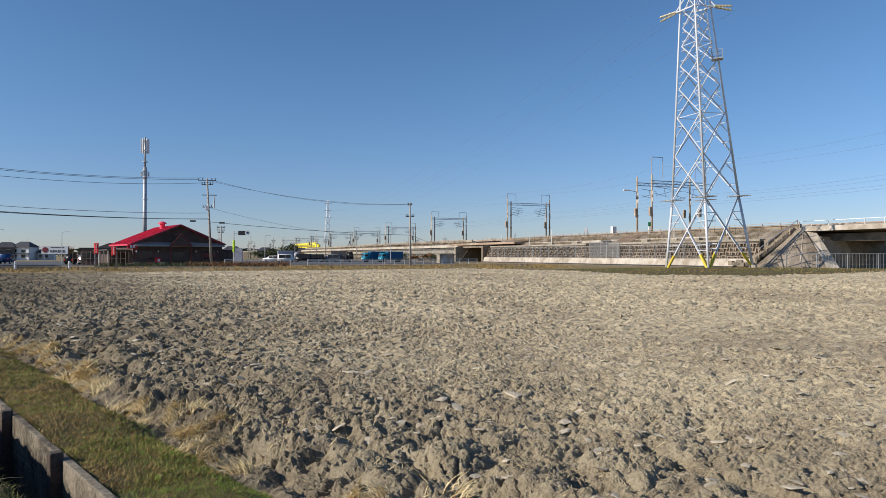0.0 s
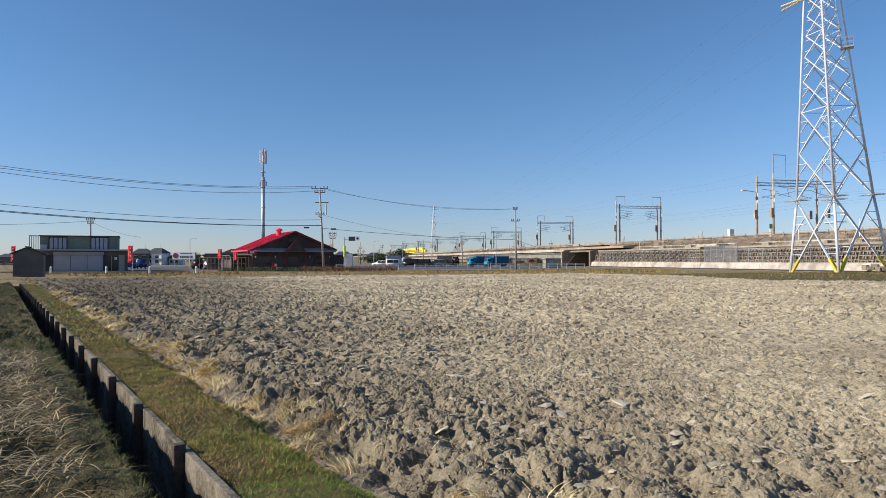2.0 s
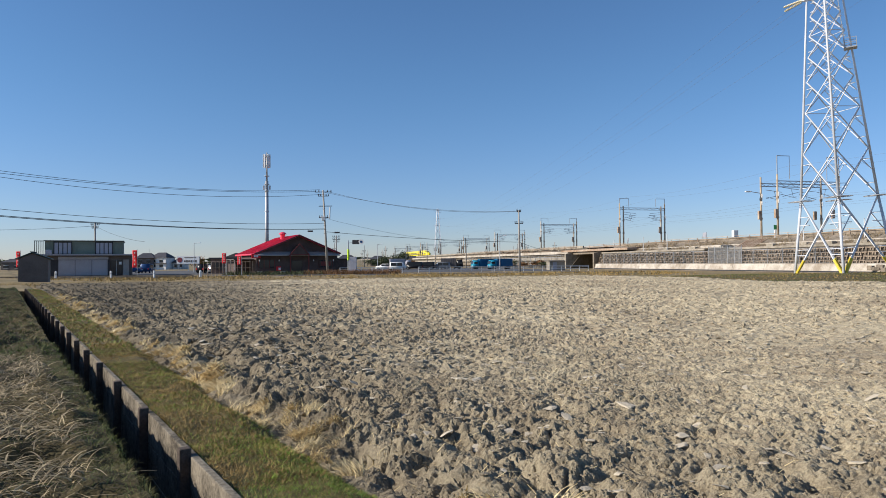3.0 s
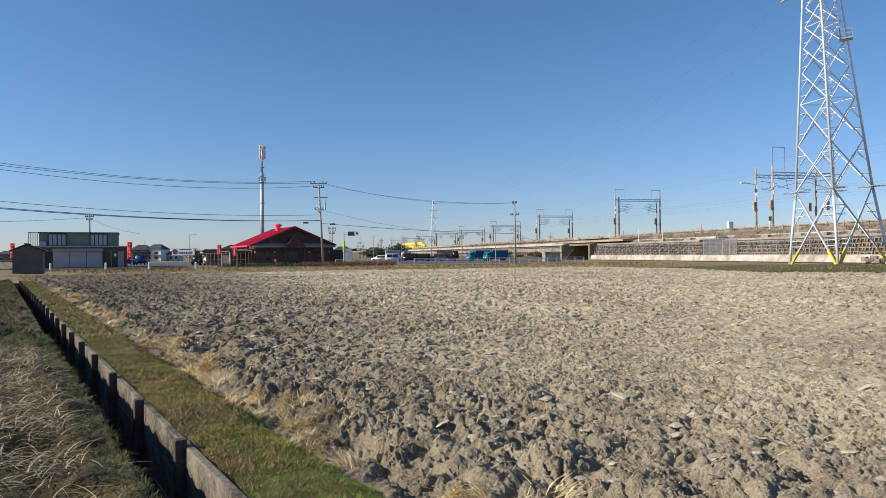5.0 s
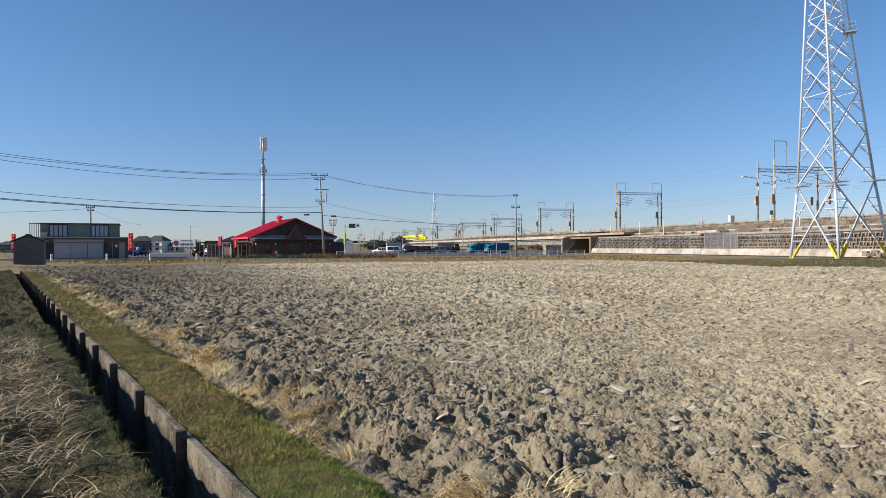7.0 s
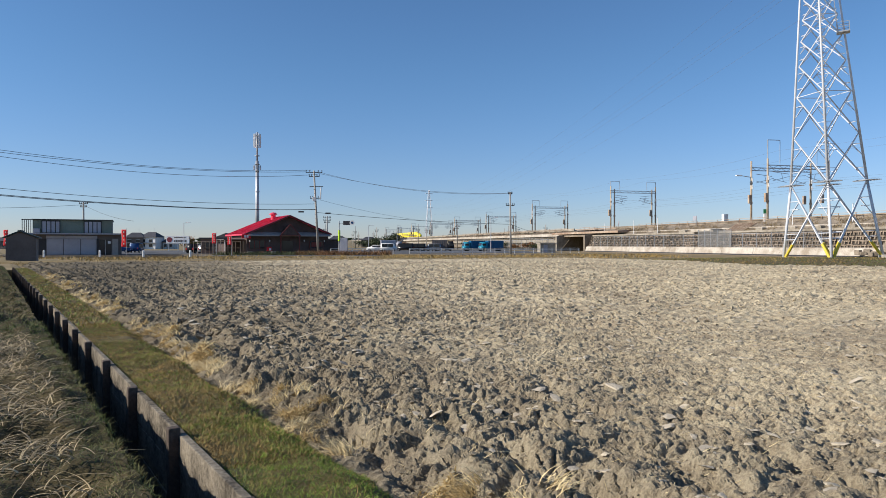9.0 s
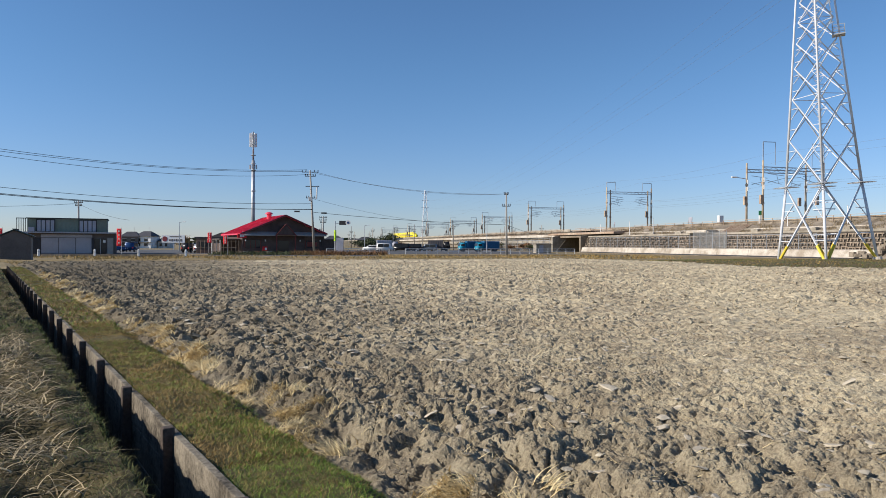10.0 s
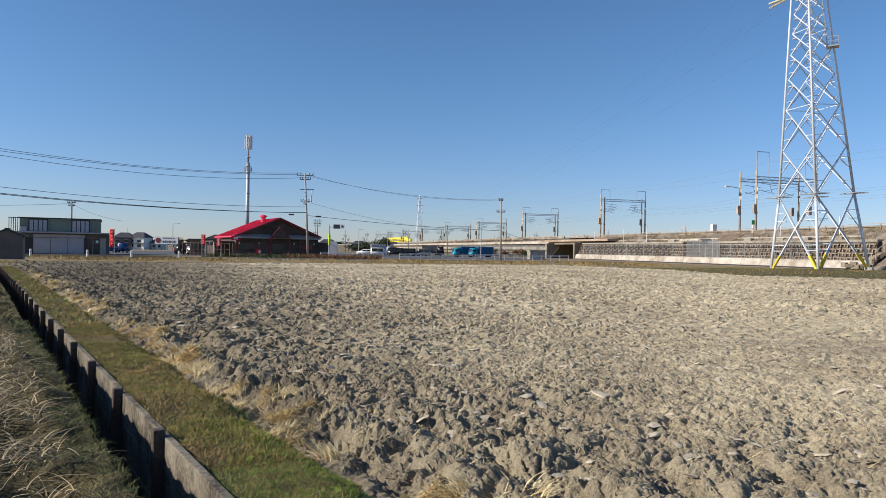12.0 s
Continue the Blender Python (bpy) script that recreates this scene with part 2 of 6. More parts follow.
def slabs(x, y, size, k, tilt):
    """Broken plates with sheer edges: each cell has its own height and tilt; returns height (about -0.5..0.5) and distance from a crack."""
    wx = x + smooth_noise(x, y, size * 0.7, k + 7) * size * 0.8
    wy = y + smooth_noise(x, y, size * 0.7, k + 8) * size * 0.8
    gx, gy = wx / size, wy / size
    ix, iy = np.floor(gx), np.floor(gy)
    f1 = np.full(x.shape, 9.0)
    f2 = np.full(x.shape, 9.0)
    h = np.zeros(x.shape)
    for i in (-1, 0, 1):
        for j in (-1, 0, 1):
            cx, cy = ix + i, iy + j
            dx, dy = gx - cx - rnd(cx, cy, k), gy - cy - rnd(cx, cy, k + 1)
            d = np.sqrt(dx * dx + dy * dy)
            hh = rnd(cx, cy, k + 2) - 0.5 + tilt * (dx * (rnd(cx, cy, k + 3) - 0.5) + dy * (rnd(cx, cy, k + 4) - 0.5))
            near = d < f1
            f2 = np.where(near, f1, np.minimum(f2, d))
            h = np.where(near, hh, h)
            f1 = np.where(near, d, f1)
    return h, np.clip((f2 - f1) / 0.13, 0, 1)


def crumble(x, y, size, k):
    """Rounded crumbly lumps with sharp creases between them, 0 to about 1, on a grid turned by its own angle."""
    c, d = math.cos(k * 1.7), math.sin(k * 1.7)
    u, v = x * c + y * d, y * c - x * d
    u = u + smooth_noise(x, y, size * 1.3, k + 5) * size * 0.9
    v = v + smooth_noise(x, y, size * 1.3, k + 6) * size * 0.9
    return np.clip(np.abs(smooth_noise(u, v, size, k)) * 3.6, 0, 1)


def field_height(x, y):
    """Coarse turned clods by the verge and far off, fine crumbs and flakes on the smoother side."""
    n = x * N[0] + y * N[1]
    s = x * U[0] + y * U[1]
    left = np.exp(-np.maximum(0, n - 2.7) / 1.7)
    far = np.clip(np.maximum((s - 7) / 13, 0.6 * (n - 9) / 12), 0, 1)
    patch = 0.5 + smooth_noise(x, y, 1.6, 40)
    coarse = 0.17 + np.maximum(0.78 * left, 0.78 * far) + 0.4 * (patch - 0.5)
    edge = np.clip((n - 2.0) / 0.45, 0, 1)
    h1, c1 = slabs(x, y, 0.40, 11, 0.9)
    h2, c2 = slabs(x, y, 0.17, 23, 1.1)
    h = coarse * (0.065 * crumble(x, y, 0.46, 70) + 0.075 * crumble(x, y, 0.22, 71) + 0.05 * h1)
    h += (0.42 + 0.58 * coarse) * (0.052 * crumble(x, y, 0.125, 72) + 0.034 * crumble(x, y, 0.066, 73) + 0.03 * h2)
    h += 0.020 * crumble(x, y, 0.036, 74) + 0.008 * (rnd(np.round(x * 55), np.round(y * 55), 9) - 0.5)
    h -= coarse * (0.07 * (1 - c1) * np.clip(smooth_noise(x, y, 0.7, 3) + 0.3, 0, 1)) + 0.025 * (1 - c2) * np.clip(smooth_noise(x, y, 0.4, 4) + 0.4, 0, 1)
    hole = np.clip(smooth_noise(x, y, 0.27, 65) - 0.15, 0, 1) * (0.15 + 1.0 * left)
    furrow = 0.05 * np.sin(n * 2 * math.pi / 0.8 + 2.5 * smooth_noise(x, y, 2.5, 60)) * left
    return (h - 0.09 * coarse - 0.05 + furrow - 0.5 * hole) * (0.25 + 0.75 * edge) - 0.08 * (1 - edge)


FIELD = [sn(-9, 1.8), sn(60, 1.8), (-34, 57, 0), (-10, 67, 0), (14, 77, 0), (22, 63, 0), (22.5, 50, 0), (30, 46.5, 0), (38, 50, 0), (58, 63, 0), (72, 58, 0), (78, 20, 0), (50, -20, 0)]


def in_field(x, y):
    inside = np.zeros(x.shape, bool)
    p = [(a[0], a[1]) for a in FIELD]
    wob = smooth_noise(x, y, 2.5, 77) * 0.5
    x, y = x, y + wob
    for (x0, y0), (x1, y1) in zip(p, p[1:] + p[:1]):
        cross = ((y0 > y) != (y1 > y)) & (x < (x1 - x0) * (y - y0) / ((y1 - y0) if y1 != y0 else 1e-9) + x0)
        inside ^= cross
    return inside


def sheet(name, s0, s1, n0, n1, step, material, height, keep=None):
    """A ground surface in the ditch's directions with a height for each point."""
    ss, nn = np.arange(s0, s1 + step / 2, step), np.arange(n0, n1 + step / 2, step)
    S, NN = np.meshgrid(ss, nn, indexing="ij")
    X, Y = S * U[0] + NN * N[0], S * U[1] + NN * N[1]
    jit = step * 0.35
    X = X + (rnd(np.round(X * 997), np.round(Y * 991), 5) - 0.5) * jit
    Y = Y + (rnd(np.round(X * 983), np.round(Y * 977), 6) - 0.5) * jit
    Z = height(X, Y)
    rows, cols = S.shape
    idx = np.arange(rows * cols).reshape(rows, cols)
    q = np.stack([idx[:-1, :-1], idx[1:, :-1], idx[1:, 1:], idx[:-1, 1:]], -1).reshape(-1, 4)[:, ::-1]
    if keep is not None:
        k = keep(X, Y).ravel()
        q = q[k[q].all(1)]
    used = np.unique(q)
    remap = np.zeros(rows * cols, np.int64)
    remap[used] = np.arange(len(used))
    co = np.stack([X.ravel(), Y.ravel(), Z.ravel()], 1)[used]
    q = remap[q]
    me = bpy.data.meshes.new(name)
    me.vertices.add(len(co))
    me.vertices.foreach_set("co", co.ravel())
    me.loops.add(q.size)
    me.loops.foreach_set("vertex_index", q.ravel())
    me.polygons.add(len(q))
    me.polygons.foreach_set("loop_start", np.arange(0, q.size, 4))
    me.polygons.foreach_set("loop_total", np.full(len(q), 4))
    me.polygons.foreach_set("use_smooth", np.zeros(len(q), bool))
    me.update()
    me.validate()
    me.materials.append(material)
    return new(name, me)


# ---------- ground ----------
def build_ground():
    prof = [(-3500, -0.06), (-6.6, -0.06), (-6.2, -0.04), (-0.4, -0.04), (0.66, -0.02), (0.70, -1.15), (1.22, -1.15), (1.24, -0.02), (1.7, -0.10), (1.9, LOW), (3500, LOW)]
    flat = [(-3500, -0.06), (-6.6, -0.06), (-6.2, -0.04), (-0.4, -0.04), (0.66, -0.04), (0.70, -0.04), (1.22, -0.04), (1.24, -0.04), (1.7, -0.10), (1.9, LOW), (3500, LOW)]
    verts, faces = [], []
    ss = [-3500, -9.01, -9, 49, 49.01, 3500]
    for s in ss:
        for n, z in (prof if -9 <= s <= 49 else flat):
            verts.append(sn(s, n, z))
    w = len(prof)
    for i in range(len(ss) - 1):
        for j in range(w - 1):
            a = i * w + j
            faces.append((a, a + 1, a + w + 1, a + w)[::-1])
    tagged(solid("ground", verts, faces, EARTH), "flat dry grass and earth plain with a sunken ditch", "ground", kind="structure")


build_ground()
ZONES = ((-1, 7.5, 7.4, 0.017), (-3, 13, 11, 0.028), (-6, 27, 23, 0.062), (-20, 46, 44, 0.115), (-50, 72, 95, 0.24))


def build_field():
    """The field in five sheets, finer where the clods can be told apart."""
    words = ("at the verge's foot", "near the verge", "beyond the verge", "in the middle distance", "towards the far bund")
    for i, (s0, s1, n1, step) in enumerate(ZONES):
        def keep(x, y, i=i):
            ok = in_field(x, y)
            if i:
                a0, a1, b1, _ = ZONES[i - 1]
                s, n = x * U[0] + y * U[1], x * N[0] + y * N[1]
                ok &= ~((s > a0 + 0.1) & (s < a1 - 0.1) & (n < b1 - 0.1))
            return ok
        ob = sheet("ploughed_field", s0, s1, 1.8, n1, step, SOIL, field_height, keep)
        tagged(ob, "ploughed dry grey-brown clay field " + words[i], "field", kind="structure")


build_field()

# ---------- ditch, verges, road ----------
def verge_height(x, y):
    s, n = x * U[0] + y * U[1], x * N[0] + y * N[1]
    return 0.05 + 0.06 * smooth_noise(x, y, 0.5, 81) + 0.03 * smooth_noise(x, y, 0.12, 82) - 0.16 * np.clip((n - 1.85) / 0.3, 0, 1)


def bank_height(x, y):
    s, n = x * U[0] + y * U[1], x * N[0] + y * N[1]
    return 0.11 + 0.24 * smooth_noise(x, y, 0.42, 83) * np.clip((0.75 - n) / 0.3, 0.3, 1) + 0.07 * smooth_noise(x, y, 0.14, 84) + 0.05 * np.clip((n - 0.2) / 0.3, 0, 1)


verge = sheet("verge", -9, 49, 1.27, 2.2, 0.06, VERGE, verge_height)
tagged(verge, "grassy earth verge between the ditch and the field", "verge", kind="structure")
bank = sheet("verge", -9, 49, -0.45, 0.72, 0.05, BANK, bank_height)
tagged(bank, "rough grassy bank between the road and the ditch", "verge", kind="structure")
road_bm = B()
prism(road_bm, [sn(-40, -5.4, 0.0), sn(90, -5.4, 0.0), sn(90, -0.48, 0.0), sn(-40, -0.48, 0.0)], (0, 0, 0.05))
tagged(part("road", road_bm, ASPHALT), "narrow worn grey asphalt farm road beside the ditch", "road", kind="structure")

ditch = thing("ditch_wall", sn(0, 0), 0, "weathered concrete plank ditch wall with posts", "ditch wall", kind="structure")
rz_u = math.degrees(math.atan2(U[1], U[0]))
plank_me = None
DITCH_CONC = mat("mossy_ditch_concrete", (0.25, 0.215, 0.16), 0.95, scale=3.5, fine=26, bump=0.7, col2=(0.055, 0.045, 0.032), big=0.8)
POST_DARK = mat("dark_stained_post", (0.13, 0.10, 0.08), 0.9, scale=3, fine=40, bump=0.4, col2=(0.06, 0.045, 0.035))
post_me = None
STEP = 1.80
S0 = 3.64          # where the first post in view stands, along the ditch
for i in range(-6, 26):
    s = S0 + i * STEP
    x, y, _ = sn(s, 1.155)
    if post_me is None:
        bm = box(B(), (0, 0, -0.53), (0.085, 0.09, 1.2), 0, 0.012)
        ob = part("post", bm, POST_DARK, ditch)
        post_me = ob.data
    else:
        ob = new("post", post_me)
        ob.parent = ditch
    ob.matrix_basis = pose(x, y, 0.05 + random.uniform(-0.012, 0.012), random.uniform(-0.8, 0.8), random.uniform(-0.8, 0.8), rz_u)
    for k in range(4):
        if plank_me is None:
            ob = part("plank", box(B(), (0, 0, 0), (STEP - 0.012, 0.06, 0.288), 0, 0.008), DITCH_CONC, ditch)
            plank_me = ob.data
        else:
            ob = new("plank", plank_me)
            ob.parent = ditch
        x, y, _ = sn(s + STEP / 2, 1.225 + random.uniform(-0.008, 0.008))
        ob.matrix_basis = pose(x, y, -0.085 - 0.29 * k + random.uniform(-0.006, 0.006), random.uniform(-0.5, 0.5), random.uniform(-0.25, 0.25), rz_u)
wall_bm = B()
prism(wall_bm, [sn(-9, 0.60, -1.2), sn(-9, 0.69, -1.2), sn(-9, 0.69, -0.08), sn(-9, 0.60, -0.08)], (58 * U[0], 58 * U[1], 0))
tagged(part("ditch_wall", wall_bm, CONC_DARK), "dark stained concrete ditch lining under the grassy bank", "ditch wall", kind="structure")


# ---------- transmission tower ----------
def lattice_tower(name, at, half_diag, height, levels, turn, label, thick, top_half):
    """Four tapering legs with X bracing, waist rings and crossarms. half_diag at the foot and top_half at the top."""
    tw = thing(name, at, turn, label, "pylon")
    def corner(k, z):
        a = math.pi / 2 * k
        waist, hip = levels[1], 0.762 * half_diag
        if z < waist:
            r = half_diag + (hip - half_diag) * z / waist
        else:
            r = max(top_half, hip - (hip - 1.32) * (z - waist) / (31.4 - waist))
        return Vector((r * math.cos(a), r * math.sin(a), z))
    for k in range(4):
        bm = B()
        rod(bm, corner(k, 0), corner(k, levels[1]), thick * 1.35, thick * 1.25, 10)
        rod(bm, corner(k, levels[1]), corner(k, height), thick * 1.25, thick * 0.6, 10)
        part("leg", bm, STEEL_WHITE, tw, "white painted tubular leg", True)
    return tw, corner


LV = [0, 8.7, 14.0, 18.7, 22.2, 25.0, 27.4, 29.6, 31.6, 33.8, 36.0, 38.2, 40.8, 43.5]
TX, TY = 43.7, 77.3
TURN = math.degrees(math.atan2(TY, TX)) + 180
tower, tcorner = lattice_tower("lattice_pylon", (TX, TY, LOW), 4.92, 43.5, LV, TURN, "tall white painted steel lattice transmission pylon with yellow guards", 0.115, 0.7)
tower.matrix_basis = Matrix.Translation((TX, TY, LOW)) @ Matrix.Rotation(radians(-3.0), 4, "Y") @ Matrix.Rotation(radians(TURN), 4, "Z")


def tower_bars():
    for k in range(4):
        a, b = k, (k + 1) % 4
        for i in range(len(LV) - 1):
            z0, z1 = LV[i], LV[i + 1]
            p0, p1, q0, q1 = tcorner(a, z0), tcorner(a, z1), tcorner(b, z0), tcorner(b, z1)
            w = 0.12 if i == 0 else 0.105 - 0.004 * i
            wp, wq = (p0 - q0).length, (p1 - q1).length
            t = wp / (wp + wq)
            mid = p0.lerp(q1, t)
            if i == 0:
                for c, d in ((p0, q1), (q0, p1)):
                    g = c.lerp(d, 0.22)
                    part("brace_guard", rod(B(), c.lerp(d, 0.015), g, 0.15, seg=8), YELLOW, tower, "yellow climbing guard on the brace")
                    part("brace", bar(B(), g, d, w), STEEL_WHITE, tower)
            else:
                part("brace", bar(B(), p0, q1, w), STEEL_WHITE, tower)
                part("brace", bar(B(), q0, p1, w), STEEL_WHITE, tower)
            # secondary members from the crossing's half-way points to the legs
            if i < 8:
                for c, d, leg0, leg1 in ((p0, mid, p0, p1), (q0, mid, q0, q1), (p1, mid, p0, p1), (q1, mid, q0, q1)):
                    e = c.lerp(d, 0.5)
                    f = leg0.lerp(leg1, (e.z - leg0.z) / (leg1.z - leg0.z))
                    part("strut", bar(B(), e, f, w * 0.6), STEEL_WHITE, tower)
                for c, leg0, leg1 in ((mid, p0, p1), (mid, q0, q1)):
                    if i < 5:
                        f = leg0.lerp(leg1, (c.z - leg0.z) / (leg1.z - leg0.z))
                        e = c.lerp(leg1, 0.5)
                        f2 = leg0.lerp(leg1, 0.5 * t + 0.25)
                        part("strut", bar(B(), e, f2, w * 0.5), STEEL_WHITE, tower)
                if i % 3 == 2:
                    part("waist", bar(B(), p1, q1, w * 0.7), STEEL_WHITE, tower)
    # spiked guards at the waist of every leg
    for k in range(4):
        c = tcorner(k, LV[1])
        bm = B()
        for q in range(22):
            a0, a1 = q * math.tau / 22, (q + 1) * math.tau / 22
            for r, dz in ((0.62, 0.03), (0.98, 0.0), (1.32, -0.04)):
                bar(bm, c + Vector((r * math.cos(a0), r * math.sin(a0), dz)), c + Vector((r * math.cos(a1), r * math.sin(a1), dz)), 0.05)
            bar(bm, c + Vector((0.1 * math.cos(a0), 0.1 * math.sin(a0), 0.05)), c + Vector((1.4 * math.cos(a0), 1.4 * math.sin(a0), -0.05)), 0.05)
        part("anti_climb_guard", bm, GALV, tower, "grey ring guard against climbing")
        part("footing", rod(B(), (c.x / 0.762, c.y / 0.762, -0.3), (c.x / 0.762, c.y / 0.762, 0.4), 0.55, 0.42, 12), CONC_PALE, tower, "pale concrete footing")
    # ladder on the front leg and a rest platform
    for z in np.arange(3.0, 33, 0.45):
        c = tcorner(0, z)
        part("step_bolt", box(B(), (c.x, c.y, z), (0.12, 0.5, 0.03)), STEEL_WHITE, tower)
    c = tcorner(1, 25.2)
    part("rest_platform", box(B(), (c.x + 0.1, c.y + 0.2, 25.25), (1.3, 1.3, 0.12)), GALV, tower, "small grey rest platform")
    for dx in (-0.5, 0.7):
        for dy in (-0.4, 0.8):
            part("platform_rail", bar(B(), (c.x + dx, c.y + dy, 25.25), (c.x + dx, c.y + dy, 26.3), 0.05), GALV, tower)
    for zz in (25.8, 26.3):
        for dx in (-0.5, 0.7):
            part("platform_rail", bar(B(), (c.x + dx, c.y - 0.4, zz), (c.x + dx, c.y + 0.8, zz), 0.05), GALV, tower)
        for dy in (-0.4, 0.8):
            part("platform_rail", bar(B(), (c.x - 0.5, c.y + dy, zz), (c.x + 0.7, c.y + dy, zz), 0.05), GALV, tower)
    # caged ladder from the platform upwards, inside the leg
    for side in (-0.28, 0.28):
        part("ladder_rail", bar(B(), tcorner(1, 25.3) * 0.86 + Vector((side, 0, 3.6)), Vector((side, 0.75, 39.0)), 0.06), GALV, tower)
    for q in range(24):
        t = (q + 0.5) / 24
        m = (tcorner(1, 25.3) * 0.86 + Vector((0, 0, 3.6))).lerp(Vector((0, 0.75, 39.0)), t)
        part("ladder_rung", bar(B(), m - Vector((0.28, 0, 0)), m + Vector((0.28, 0, 0)), 0.04), GALV, tower)
    # level ties across the lower panel
    for k in range(4):
        for z in (3.1, 5.9):
            part("tie", bar(B(), tcorner(k, z), tcorner(k, z).lerp(tcorner((k + 1) % 4, z), 0.26), 0.07), STEEL_WHITE, tower)
            part("tie", bar(B(), tcorner((k + 1) % 4, z), tcorner(k, z).lerp(tcorner((k + 1) % 4, z), 0.74), 0.07), STEEL_WHITE, tower)
    # crossarms with insulator strings
    ins = mat("cream_insulator", (0.62, 0.55, 0.35), 0.4, var=0.2, bump=0)
    for z, reach in ((31.6, 2.3), (36.2, 2.3), (40.6, 2.2)):
        for side in (-1, 1):
            tip = Vector((0, side * reach, z))
            for k in (0, 2, 1 if side > 0 else 3):
                part("crossarm", bar(B(), tcorner(k, z + 0.2 if k in (0, 2) else z + 1.6), tip, 0.13), STEEL_WHITE, tower)
            for sgn in (-1, 1):
                p = tip + Vector((0.3 * sgn, 0, 0))
                q = p + Vector((0.5 * sgn, side * 1.8, -0.5))
                bm = rod(B(), p, q, 0.06, 0.06, 8)
                for j in range(12):
                    rod(bm, p.lerp(q, j / 12), p.lerp(q, (j + 0.6) / 12), 0.16, 0.10, 8)
                part("insulator", bm, ins, tower, "cream insulator string")


tower_bars()


# ---------- railway embankment ----------
def along(y0, y1, prof, step=6.0):
    """A strip along the railway with the profile (offset, height)."""
    ys = [y0 + (y1 - y0) * i / max(1, int((y1 - y0) / step)) for i in range(max(1, int((y1 - y0) / step)) + 1)]
    verts, faces = [], []
    for y in ys:
        for o, z in prof:
            verts.append(tuple(track(y, o, z)))
    w = len(prof)
    for i in range(len(ys) - 1):
        for j in range(w):
            k = (j + 1) % w
            faces.append((i * w + j, i * w + k, (i + 1) * w + k, (i + 1) * w + j))
    faces.append(tuple(range(w))[::-1])
    faces.append(tuple((len(ys) - 1) * w + j for j in range(w)))
    return verts, faces


TOP = 5.3           # level of the track bed
GAP = (169.5, 184.5)        # the underpass
END = 86.0          # the abutment at the near end
RUNS = ((END + 1.6, GAP[0]), (GAP[1], 900.0))
for y0, y1 in RUNS:
    near = y0 < 100
    ob = solid("embankment", *along(y0, y1, [(-6.6, TOP - 0.05), (-10.3, 3.55) if near else (-8.2, 4.3), (-10.5 if near else -12.3, LOW - 0.3), (10.5, LOW - 0.3), (10.0, 3.2), (6.6, TOP - 0.05)], 8), CONC_DARK if near else WEEDY)
    tagged(ob, "railway embankment of stained concrete and earth" if near else "weedy brown railway embankment beyond the underpass", "embankment", kind="structure")
    ob = solid("ballast", *along(y0 - (50 if y0 < 100 else 6.7), y1 + 6.5, [(-5.6, TOP), (-5.0, TOP + 0.35), (5.0, TOP + 0.35), (5.6, TOP)], 8), BALLAST)
    tagged(ob, "grey-brown track ballast on the railway", "ballast", kind="structure")


ob = solid("embankment", *along(END - 0.5, END + 1.6, [(-6.6, TOP - 0.05), (-6.8, LOW - 0.3), (10.5, LOW - 0.3), (10.0, 3.2), (6.6, TOP - 0.05)], 3), CONC)
tagged(ob, "sloping paved end of the railway embankment", "embankment", kind="structure")


def rail_wall(y0, y1):
    """Pale toe wall of cast bays, with a dark strip for the shaded drain at its foot, a walkway above and a parapet at
    the top.
    """
    toe = thing("retaining_wall", (0, 0, 0), 0, "pale weathered concrete toe wall along the railway embankment", "wall", kind="structure")
    y = y0
    while y < y1:
        e = min(y + 7.5, y1)
        v, f = along(y + 0.03, e - 0.03, [(-13.0, LOW - 0.1), (-12.6, 1.0), (-12.1, 1.1), (-10.4, 1.1), (-10.4, LOW - 0.1)], 4)
        ob = solid("panel", v, f, CONC_PALE)
        ob.parent = toe
        y = e
    ob = solid("walkway", *along(y0, y1, [(-11.0, 3.5), (-11.0, 3.8), (-9.5, 3.8), (-9.5, 3.5)], 5), CONC)
    ob.parent = toe
    ob["label"] = "grey concrete walkway slab"
    # Dark strip in place of an undercut: the drain's shade put into colour.
    ob = solid("drain_shade", *along(y0, y1, [(-13.12, LOW + 0.0), (-13.12, LOW + 0.24), (-12.9, LOW + 0.24), (-12.9, LOW + 0.0)], 5), DARK)
    ob.parent = toe
    ob["label"] = "dark strip for the shaded drain at the wall's foot"
    ob = solid("ledge", *along(y0 + 4, y1, [(-8.75, 4.1), (-8.75, 4.42), (-8.0, 4.5), (-8.0, 4.1)], 5), CONC_PALE)
    ob.parent = toe
    ob["label"] = "pale concrete ledge on the upper slope"
    ob = solid("gutter", *along(y0, y1, [(-13.9, LOW + 0.01), (-13.9, LOW + 0.06), (-13.02, LOW + 0.06), (-13.02, LOW + 0.01)], 5), CONC_DARK)
    ob.parent = toe
    return toe


rail_wall(END + 2.4, GAP[0] - 1)


